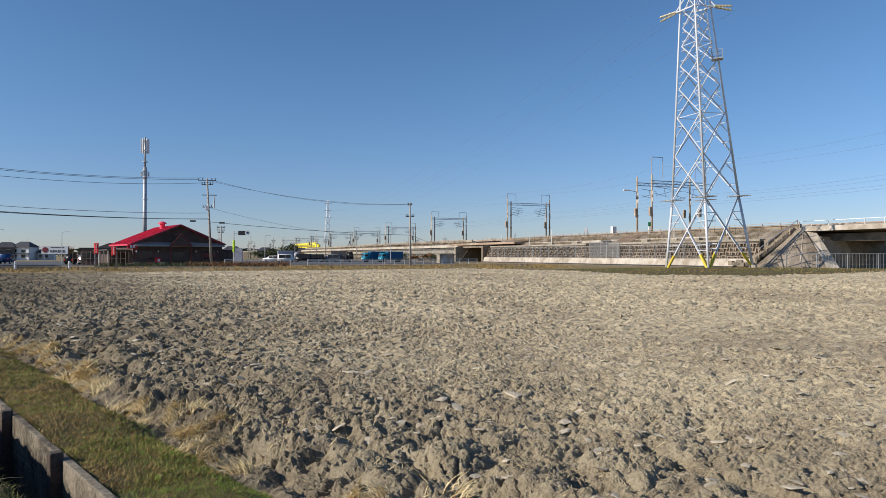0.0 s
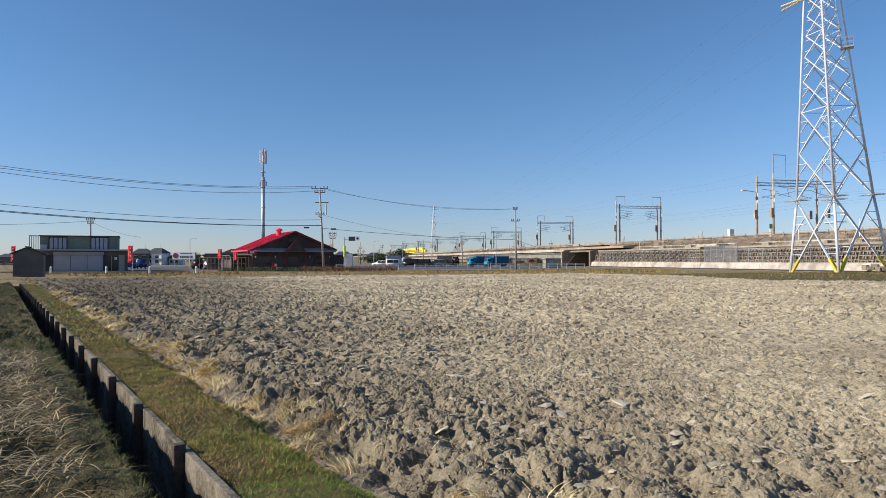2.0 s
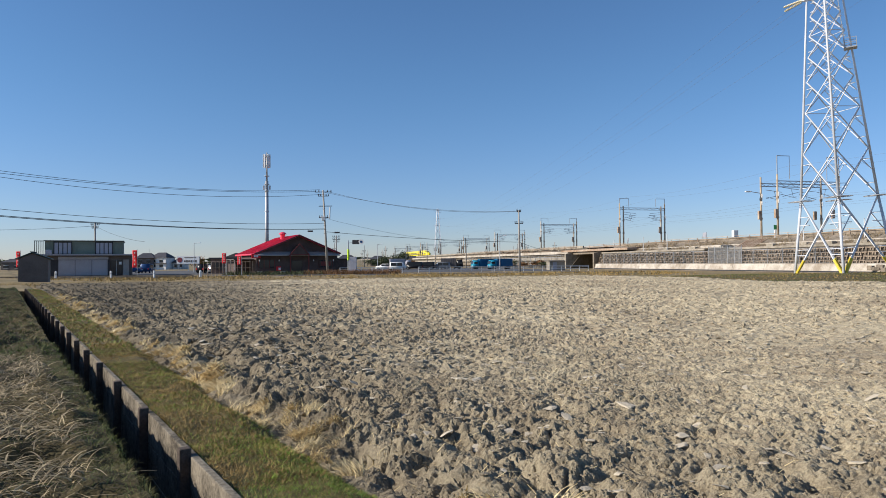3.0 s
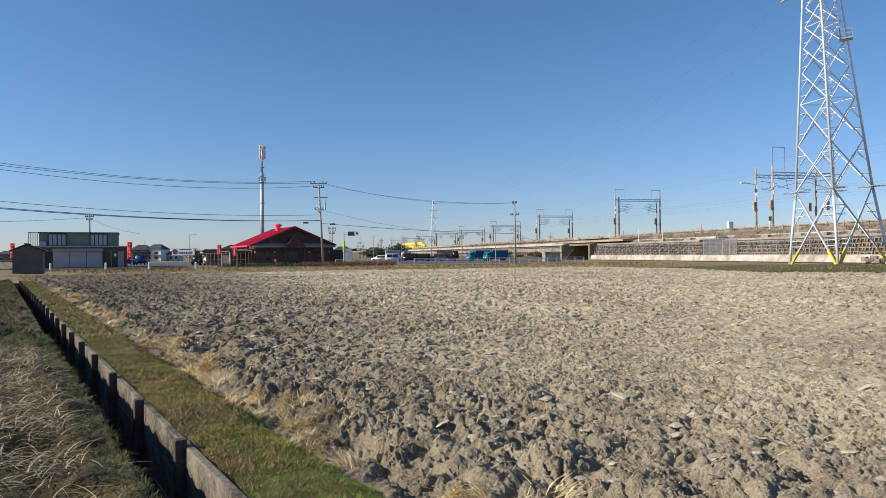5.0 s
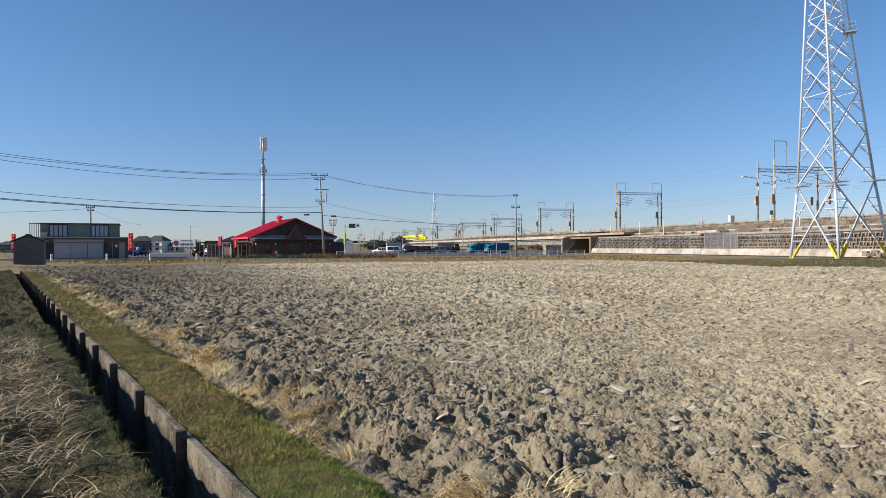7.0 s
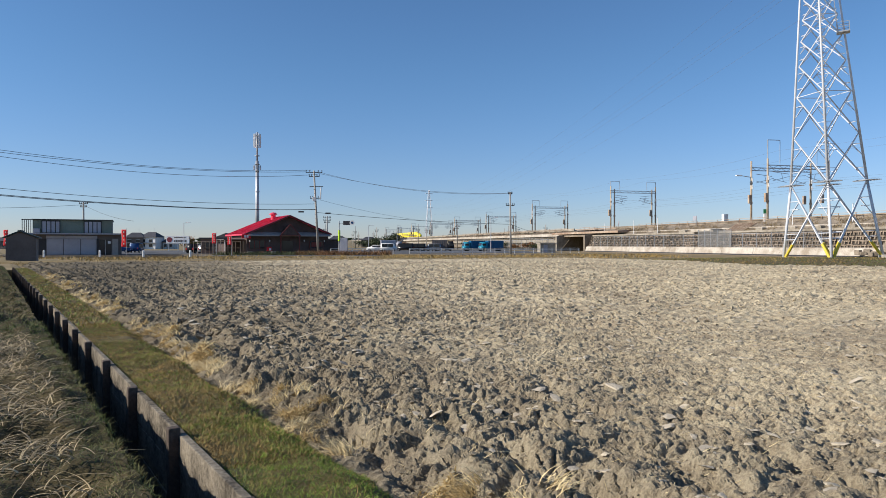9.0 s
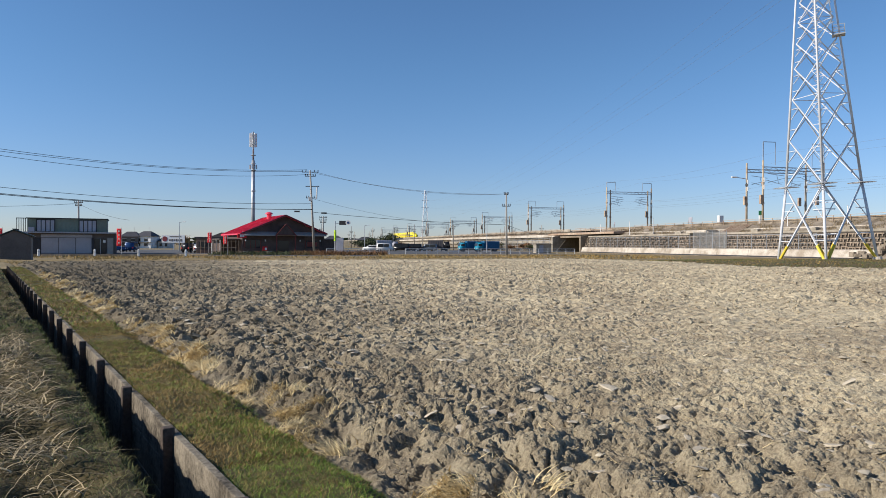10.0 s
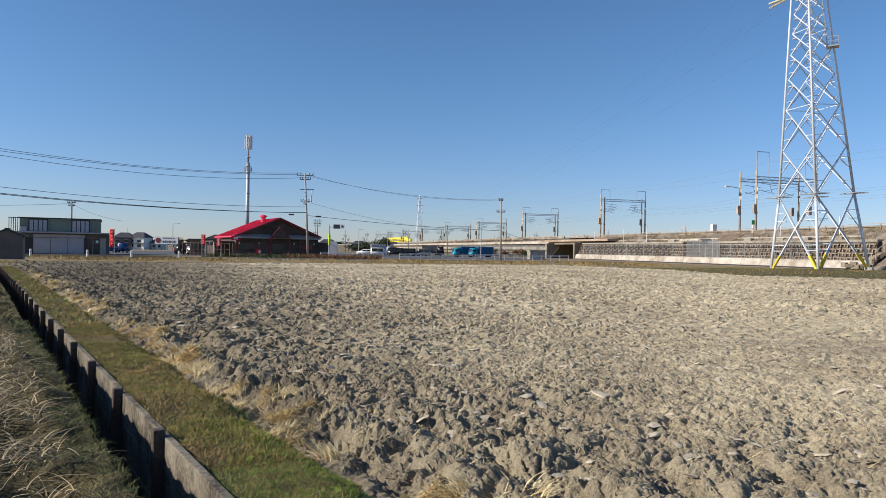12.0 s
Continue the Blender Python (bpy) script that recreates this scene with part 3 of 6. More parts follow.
def crib_wall(y0, y1):
    """Brown precast frames on the steep slope, each with its posts and rails."""
    cw = thing("crib_wall", (0, 0, 0), 0, "brown weathered crib retaining wall on the embankment", "wall", kind="structure")
    slope = solid("slope", *along(y0, y1, [(-11.75, 1.09), (-10.95, 3.52), (-10.4, 3.52), (-10.4, 1.09)], 5), CRIB_FILL)
    slope.parent = cw
    y = y0
    me = {}
    while y < y1:
        for r in range(4):
            z = 1.2 + 0.58 * r
            o = -11.8 + (z - 1.1) * 0.333
            key = (r, random.randrange(3))
            if key not in me:
                bm = B()
                box(bm, (0, 0, 0.22 + random.uniform(-0.03, 0.03)), (0.22, 1.05, 0.16), 0)
                box(bm, (-0.06, 0.30, 0.0), (0.34, 0.17, 0.36), 0)
                box(bm, (0.0, -0.28, 0.02), (0.26, 0.15, 0.34), 0)
                me[key] = bm
                ob = part("crib_block", bm, CRIB, cw)
                me[key] = ob.data
            else:
                ob = new("crib_block", me[key])
                ob.parent = cw
            p = track(y + (0.55 if r % 2 else 0), o, z)
            ob.matrix_basis = pose(p.x + random.uniform(-0.06, 0.06), p.y, p.z + random.uniform(-0.04, 0.04), random.uniform(-3, 3), random.uniform(-3, 3), track_turn(y))
        y += 1.1 if y < 130 else 1.9


CRIB_FILL = mat("dark_crib_fill", (0.10, 0.085, 0.065), 0.95, scale=1.2, fine=9, bump=0.4, col2=(0.04, 0.033, 0.026))
crib_wall(END + 2.3, GAP[0] - 1)


def slab_fence(name, y0, y1, off, z, h, step, label, wood, rails, category="fence", lean=0.0, panel=0.0):
    """Posts and rails along the railway."""
    fe = thing(name, (0, 0, 0), 0, label, category)
    y = y0
    pts = []
    while y <= y1:
        pts.append(y)
        y += step
    for y in pts:
        part("post", bar(B(), track(y, off, z), track(y, off + lean, z + h), 0.09), wood, fe)
    for a, b in zip(pts, pts[1:]):
        for r in rails:
            part("rail", bar(B(), track(a, off + lean * r, z + h * r), track(b, off + lean * r, z + h * r), 0.055), wood, fe)
        if panel:
            p, q = track(a, off, z + 0.1), track(b, off, z + 0.1)
            bm = B()
            nn = int((b - a) / panel)
            for j in range(nn):
                bar(bm, p.lerp(q, (j + 0.5) / nn), p.lerp(q, (j + 0.5) / nn) + Vector((0, 0, h - 0.15)), 0.022 if y1 < 200 else 0.05)
            for j in range(6):
                zz = Vector((0, 0, (h - 0.15) * j / 6))
                bar(bm, p + zz, q + zz, 0.02)
            part("mesh", bm, GLASS_MESH, fe, "grey wire mesh")
    return fe


slab_fence("parapet_rail", END, GAP[0] - 12, -6.45, TOP - 0.1, 0.85, 3.0, "brown-grey rail fence along the track bed", RUSTY, (0.55, 1.0), "railing")
slab_fence("parapet_rail", GAP[1] + 8, 300, -6.45, TOP - 0.1, 0.85, 4.0, "distant brown-grey rail fence along the track bed", RUSTY, (0.55, 1.0), "railing")
slab_fence("mesh_fence", GAP[1] + 3, 270, -12.6, LOW, 3.2, 4.0, "grey lattice fence along the far embankment", GALV, (0.5, 0.95), "fence", 0.0, 0.8)
slab_fence("slope_fence", GAP[1] + 6, 330, -8.3, 4.1, 1.3, 5.0, "rusty pipe fence on the far embankment's shoulder", RUSTY, (0.5, 1.0), "fence")
slab_fence("slope_fence", GAP[1] + 8, 300, -10.4, 1.9, 1.5, 4.5, "grey pipe fence halfway up the far embankment", GALV, (0.4, 0.7, 1.0), "fence")
slab_fence("mesh_fence", END + 12, GAP[0] - 3, -12.2, 1.08, 2.3, 3.2, "grey steel post and mesh fence on the toe wall", GALV, (0.95,), "fence", 0.0, 0.55)
par = solid("parapet", *along(END, GAP[0] - 2, [(-6.3, TOP - 0.1), (-6.3, TOP + 0.5), (-6.05, TOP + 0.5), (-6.05, TOP - 0.1)], 6), CONC_DARK)
tagged(par, "low dark concrete kerb wall at the track's edge", "parapet", kind="structure")
par = solid("parapet", *along(GAP[1] + 4, 800, [(-6.3, TOP - 0.1), (-6.3, TOP + 0.6), (-6.05, TOP + 0.6), (-6.05, TOP - 0.1)], 10), CONC)
tagged(par, "low grey concrete wall at the track's edge", "parapet", kind="structure")


def far_ledges():
    """Concrete ledges and cable ducts that step down the far embankment."""
    for o, z, h, m, words in ((-8.9, 4.05, 0.45, CONC_PALE, "pale concrete cable duct"), (-10.3, 2.35, 0.5, CONC, "grey concrete ledge"), (-11.6, 0.9, 0.6, CONC_DARK, "stained concrete toe ledge")):
        ob = solid("ledge", *along(GAP[1] + 3, 420, [(o - 0.45, z - 0.3), (o - 0.45, z + h), (o + 0.3, z + h), (o + 0.3, z - 0.3)], 9), m)
        tagged(ob, words + " along the far embankment", "ledge", kind="structure")


far_ledges()


def rails():
    rl = thing("railway_track", (0, 0, 0), 0, "two pairs of steel rails on the ballast", "railway", kind="structure")
    for c in (-2.15, 2.15):
        for g in (-0.75, 0.75):
            ob = solid("rail", *along(END - 40, 800, [(c + g - 0.04, TOP + 0.3), (c + g - 0.04, TOP + 0.55), (c + g + 0.04, TOP + 0.55), (c + g + 0.04, TOP + 0.3)], 10), RUSTY)
            ob.parent = rl


rails()


# ---------- underpass ----------
def underpass():
    up = thing("railway_bridge", (0, 0, 0), 0, "small railway girder bridge over an underpass", "bridge", kind="structure")
    # Near abutment takes the darker concrete to stand in for shade in the opening.
    for a, b in ((GAP[0] - 1.0, GAP[0] - 0.3), (GAP[1] + 0.3, GAP[1] + 1.2)):
        ob = solid("abutment", *along(a, b, [(-13.0, LOW - 0.2), (-13.0, 3.7), (-6.0, 4.8), (9, 4.8), (9, LOW - 0.2)], 3), CONC_DARK if a < GAP[0] else CONC)
        ob.parent = up
    ob = solid("deck", *along(GAP[0] - 14, GAP[1] + 7, [(-11.4, 4.2), (-11.4, 4.65), (-6.6, 4.95), (6.6, 4.95), (6.6, 4.2)], 4), RUSTY)
    ob.parent = up
    ob["label"] = "brown stained bridge deck edge"
    for o in (-10.6, -5, 0, 5):
        ob = solid("girder", *along(GAP[0] - 0.5, GAP[1] + 0.5, [(o - 0.25, 3.5), (o - 0.25, 4.2), (o + 0.25, 4.2), (o + 0.25, 3.5)], 4), CONC_DARK)
        ob.parent = up
    # Added backing wall, coloured dark to stand for the shade inside the underpass.
    ob = solid("shade_backing", *along(GAP[0] - 0.5, GAP[1] + 0.5, [(-3.2, LOW - 0.1), (-3.2, 4.2), (-2.8, 4.2), (-2.8, LOW - 0.1)], 4), DARK)
    ob.parent = up
    for i in range(8):
        y = GAP[0] - 13 + i * 2.6
        part("post", bar(B(), track(y, -11.2, 4.65), track(y, -11.2, 5.7), 0.08), RUSTY, up)
    for z in (5.15, 5.7):
        part("rail", bar(B(), track(GAP[0] - 13, -11.2, z), track(GAP[0] + 5.5, -11.2, z), 0.07), RUSTY, up)


underpass()


# ---------- near bridge ----------
def near_bridge():
    nb = thing("railway_viaduct", (0, 0, 0), 0, "concrete abutment and white-edged girder bridge at the embankment's end", "bridge", kind="structure")
    ob = solid("abutment", *along(END - 3, END + 0.5, [(-6.4, LOW - 0.2), (-6.2, 4.0), (6.2, 4.0), (6.4, LOW - 0.2)], 3), CONC)
    ob.parent = nb
    # fan-shaped slope of concrete that falls from the walkway to the ground
    apex = track(END - 0.7, -6.6, TOP - 0.15)
    ring = [track(END + 1.6, -13.0, LOW), track(END - 0.8, -13.1, LOW), track(END - 3.3, -12.6, LOW), track(END - 5.3, -11.3, LOW), track(END - 6.6, -9.6, LOW)]
    bm = B()
    a = bm.verts.new(apex)
    fv = [bm.verts.new(p) for p in ring]
    back = [bm.verts.new(track(END - 4, -5.9, LOW)), bm.verts.new(track(END + 1.6, -5.9, LOW)), bm.verts.new(track(END + 1.6, -6.6, TOP - 0.15))]
    for p, q in zip(fv, fv[1:]):
        bm.faces.new((a, q, p))
    bm.faces.new((a, back[0], fv[-1]))
    bm.faces.new((a, fv[0], back[2]))
    bm.faces.new((back[2], fv[0], back[1]))
    bm.normal_update()
    part("cone_slope", bm, CONC_DARK, nb, "brown stained concrete slope paving")
    for k, (u, w) in enumerate(((0, 1), (1, 2), (2, 3))):
        mid = ring[u].lerp(ring[w], 0.55)
        out = (mid - track(END + 2, -5, LOW)).normalized() * 0.05
        part("joint_strip", bar(B(), apex.lerp(mid, 0.12) + out, apex.lerp(mid, 0.62 + 0.1 * k) + out, 0.09), CONC_PALE, nb, "pale mortar strip")
    bm = B()
    edge = [apex + Vector((0.1, -0.1, 0.03)), ring[4] + Vector((-0.15, -0.1, 0.0)), track(END - 7.2, -8.3, LOW), track(END - 2.4, -6.3, TOP - 0.75)]
    prism(bm, edge, (0.3, 0.3, 0.02))
    part("wing_wall", bm, CONC_PALE, nb, "pale concrete wing wall")
    bm = prism(B(), [track(END - 3.1, -6.0, LOW), track(END - 3.1, -6.0, 3.6), track(END - 3.1, -2.0, 3.6), track(END - 3.1, 0.5, LOW)], (0.02, -0.12, 0))
    part("wing_wall", bm, CONC_PALE, nb, "pale concrete wing wall")
    for o0, o1, z0, z1, m in ((-6.9, -6.5, 4.75, 5.4, CONC_PALE), (-4.4, -3.6, 3.4, 4.4, CONC_DARK), (-1.5, -0.5, 3.4, 4.4, CONC_DARK), (1.5, 2.5, 3.4, 4.4, CONC_DARK), (5.4, 6.4, 3.4, 4.4, CONC_DARK), (-6.4, 6.6, 4.7, 5.0, CONC_DARK)):
        ob = solid("girder", *along(END - 40, END - 0.6, [(o0, z0), (o0, z1), (o1, z1), (o1, z0)], 6), m)
        ob.parent = nb
    ob = solid("pier", *along(END - 22, END - 19, [(-6.4, LOW - 0.2), (-6.4, 3.2), (6.4, 3.2), (6.4, LOW - 0.2)], 3), CONC_DARK)
    ob.parent = nb
    y = END - 38
    while y < END:
        part("post", bar(B(), track(y, -6.7, 5.4), track(y, -6.7, 6.1), 0.07), WHITE, nb)
        y += 2.4
    part("handrail", bar(B(), track(END - 38, -6.7, 6.1), track(END - 0.5, -6.7, 6.1), 0.07), WHITE, nb)
    # earth-stained stairs down the slope with their rail
    for i in range(22):
        t = i / 21
        part("step", box(B(), Vector(track(END + 2.3 - 0.6 * t, -12.3, 1.0)).lerp(track(END + 1.0, -6.9, TOP - 0.3), t), (0.34, 1.5, 0.5), math.radians(track_turn(END))), CONC_DARK, nb)
    for i in range(6):
        t = i / 5
        p = Vector(track(END + 1.4, -12.3, 1.2)).lerp(track(END + 0.1, -6.7, TOP - 0.2), t)
        part("post", bar(B(), p, p + Vector((0, 0, 1.25)), 0.08), RUSTY, nb)
    part("handrail", bar(B(), track(END + 1.4, -12.3, 2.4), track(END + 0.1, -6.7, TOP + 1.0), 0.08), GALV, nb)


near_bridge()


# ---------- overhead line masts ----------
POLE_STEEL = mat("weathered_cream_steel", (0.50, 0.42, 0.31), 0.7, 0.0, scale=1.0, fine=9, bump=0.1, col2=(0.36, 0.26, 0.17))


def gantry(k, reach, poles, label):
    """A portal over both tracks: k scales its height, reach is the height of the feeder brackets over the beam, or 0."""
    g = thing("catenary_gantry", (0, 0, 0), 0, label, "gantry", "catenary gantries")
    for x in poles:
        tall = (9.6 if abs(x) > 6 else 9.0) * k
        part("pole", rod(B(), (x, 0, 0), (x, 0, tall), 0.19, 0.15, 10), POLE_STEEL, g, "", True)
        for z in (0.3, 0.62):
            part("collar", rod(B(), (x, 0, tall * z), (x, 0, tall * z + 0.35), 0.24, 0.24, 10), RUSTY, g)
    lo, hi = 8.15 * k, 8.6 * k
    for z in (lo, hi):
        part("crossbeam", bar(B(), (-6.3, 0, z), (6.3, 0, z), 0.13), GALV, g)
    for i in range(12):
        part("web", bar(B(), (i - 6, 0, lo if i % 2 else hi), (i - 5, 0, hi if i % 2 else lo), 0.06), GALV, g)
    for sx in (-1, 1):
        if reach:
            bm = B()
            x, z = 6.1 * sx, hi + reach
            bar(bm, (x, 0, 9.4 * k), (x, 0, z), 0.11)
            bar(bm, (x, 0, z), (x - 2.4 * sx, 0, z), 0.10)
            bar(bm, (x - 2.4 * sx, 0, z), (x - 2.4 * sx, 0, hi + 0.3), 0.07)
            part("feeder_bracket", bm, GALV, g)
        for dz, y in ((0, -0.25), (-0.5, 0.25)) if len(poles) > 2 else ((0, 0),):
            bm = B()
            bar(bm, (5.1 * sx, y, 7.6 * k + dz), (1.9 * sx, y, 7.3 * k + dz), 0.08)
            bar(bm, (5.1 * sx, y, 6.2 * k + dz), (1.6 * sx, y, 7.0 * k + dz), 0.07)
            bar(bm, (5.1 * sx, y, 6.5 * k + dz), (2.4 * sx, y, 6.0 * k + dz), 0.06)
            bar(bm, (3.4 * sx, y, 7.45 * k + dz), (3.0 * sx, y, 6.1 * k + dz), 0.05)
            part("cantilever", bm, GALV, g)
        for zz in (5.2 * k, 6.3 * k):
            bm = B()
            for j in range(6):
                rod(bm, (6.1 * sx, -0.3, zz + j * 0.12), (6.1 * sx, -0.3, zz + j * 0.12 + 0.07), 0.16, 0.1, 8)
            part("insulator", bm, WHITE, g)
        part("weight_box", box(B(), (-6.5 if sx < 0 else 4.7, -0.1, 3.6 * k), (0.5, 0.4, 1.5), 0, 0.03), RUSTY, g, "rusty tension weight stack")
    return g


G_Y = (115.6, 168.5, 219.0, 266.0, 312.0, 360.0, 408.0, 456.0, 504.0)
WIDE, PAIRS = (-6.1, 6.1), (-6.1, -5.1, 5.1, 6.1)


def put_gantry(g, gy):
    p = track(gy, 0, TOP + 0.1)
    g.matrix_basis = pose(p.x, p.y, p.z, 0, 0, track_turn(gy))
    return g


put_gantry(gantry(1.09, 4.2, WIDE, "tall railway overhead line gantry with weathered steel poles"), G_Y[0])
put_gantry(gantry(1.08, 2.3, PAIRS, "railway overhead line gantry on paired steel poles"), G_Y[1])
put_gantry(gantry(0.95, 2.0, PAIRS, "railway overhead line gantry with weathered paired poles"), G_Y[2])
far_gantry = put_gantry(gantry(0.83, 1.6, PAIRS, "low distant railway overhead line gantry"), G_Y[3])
for gy in G_Y[4:]:
    p = track(gy, 0, TOP + 0.1)
    copy_thing(far_gantry, pose(p.x, p.y, p.z, 0, 0, track_turn(gy)))
lit_gantry = put_gantry(gantry(1.09, 0, WIDE, "railway gantry without feeder brackets, with a lamp arm"), 119.5)
part("lamp_arm", rod(B(), (-6.1, 0, 7.7), (-8.2, 0, 7.95), 0.07, 0.05, 8), GALV, lit_gantry)
part("lamp_head", box(B(), (-8.6, 0, 7.95), (1.1, 0.4, 0.22), 0, 0.06), WHITE, lit_gantry, "pale lamp head on an arm")


def hanging(bm, p, q, sag, r, seg=12):
    """One sagging cable as a continuous tube."""
    p, q = Vector(p), Vector(q)
    side = (q - p).cross(Vector((0, 0, 1))).normalized()
    last = None
    for i in range(seg + 1):
        t = i / seg
        c = p.lerp(q, t) - Vector((0, 0, sag * 4 * t * (1 - t)))
        ring = [bm.verts.new(c + side * r * math.cos(a) + Vector((0, 0, r * math.sin(a)))) for a in (0, 1.2566, 2.5133, 3.7699, 5.0265)]
        if last:
            for k in range(5):
                bm.faces.new((last[k], last[(k + 1) % 5], ring[(k + 1) % 5], ring[k]))
        last = ring
    return bm


def catenary():
    cw = thing("catenary_wires", (0, 0, 0), 0, "thin overhead contact and feeder wires of the railway", "wires")
    for off, z, r in ((-2.15, 5.3, 0.010), (2.15, 5.3, 0.010), (-2.15, 7.0, 0.010), (2.15, 7.0, 0.010), (-3.8, 12.0, 0.010), (3.8, 12.0, 0.010)):
        for a, b in zip((66.0,) + G_Y[:5], G_Y[:6]):
            part("wire", hanging(B(), track(a, off, TOP + z), track(b, off, TOP + z), 0.3 if z < 6 else 0.9, r, 5), WIRE_GREY, cw)


catenary()


# ---------- clutter on the embankment ----------
def bank_clutter():
    p = track(125.5, -10.6, 3.8)
    pl = thing("concrete_platform", tuple(p), track_turn(125), "pale concrete platform slab on the embankment", "platform")
    part("slab", box(B(), (0, 0, 0.25), (2.4, 6.0, 0.5), 0, 0.05), CONC_PALE, pl)
    part("step", box(B(), (-1.0, -3.6, 0.1), (1.2, 1.2, 0.4), 0, 0.04), CONC, pl)
    st = thing("timber_steps", tuple(track(119, -8.6, 4.0)), track_turn(119), "brown timber planks stacked on the slope", "planks")
    for i in range(7):
        part("plank", bar(B(), (-1.7, -2.4 + i * 0.75, -0.25), (1.6, -1.9 + i * 0.75, 1.2), 0.3, 0.1), RUSTY, st)
    mp = thing("mesh_screen", tuple(track(121, -12.3, 1.1)), track_turn(121), "dense grey mesh screen standing on the toe wall", "screen")
    for i in range(6):
        part("post", box(B(), (0, -4.5 + i * 1.8, 1.5), (0.09, 0.09, 3.0)), GALV, mp)
        if i < 5:
            bm = B()
            for k in range(14):
                box(bm, (0, -4.5 + i * 1.8 + 0.07 + k * 0.128, 1.45), (0.02, 0.045, 2.8))
            part("mesh", bm, GLASS_MESH, mp)
    for yy, oo, sx in ((96, -9.4, 2.2), (101, -9.8, 1.4), (107, -9.2, 2.6), (113, -9.6, 1.6), (134, -9.4, 2.0), (143, -9.5, 1.5)):
        b = thing("cable_trough", tuple(track(yy, oo, 3.8)), track_turn(yy), "grey concrete cable trough block on the walkway", "block", "trough blocks")
        part("block", box(B(), (0, 0, 0.2), (0.7, sx, 0.4), 0, 0.04), CONC, b)
        part("cover", box(B(), (0, 0, 0.43), (0.78, sx - 0.1, 0.07), 0, 0.02), CONC_PALE, b)
    rb = thing("rubble_heap", tuple(track(END + 3.5, -12.6, LOW)), 20, "heap of broken concrete at the toe wall's end", "rubble")
    for i in range(16):
        part("lump", box(B(), (random.uniform(-1.6, 1.6), random.uniform(-2, 2), random.uniform(0.15, 1.0)), (random.uniform(0.4, 1.1), random.uniform(0.4, 0.9), random.uniform(0.3, 0.6)), random.uniform(0, 90), 0.06), CONC_DARK, rb)


bank_clutter()

# ---------- shed and left building ----------
def shed():
    x, y = -37.4, 60.0
    sh = thing("shed", (x, y, LOW), 28, "small dark grey metal shed with a gabled teal roof", "shed")
    part("wall", prism(B(), [(-1.15, 0, 0), (1.15, 0, 0), (1.15, 0, 2.35), (-0.1, 0, 2.85), (-1.15, 0, 2.35)], (0, 3.4, 0)), GREY_DARK, sh)
    for sx, e in ((-1, -1.4), (1, 1.4)):
        bm = B()
        prism(bm, [(-0.1, -0.2, 2.88), (e, -0.2, 2.30), (e, -0.2, 2.38), (-0.1, -0.2, 2.97)], (0, 3.9, 0))
        part("roof", bm, ROOF_TEAL, sh, "dark teal roof sheet")
    part("ridge_cap", box(B(), (-0.1, 1.75, 2.98), (0.3, 3.95, 0.06), 0, 0.015), ROOF_TEAL, sh)
    for i in range(10):
        part("batten", box(B(), (-1.05 + i * 0.233, -0.012, 1.2), (0.02, 0.02, 2.25)), GREY_DARK, sh)
    part("base", box(B(), (0, 1.7, 0.04), (2.5, 3.5, 0.14)), CONC, sh)


shed()


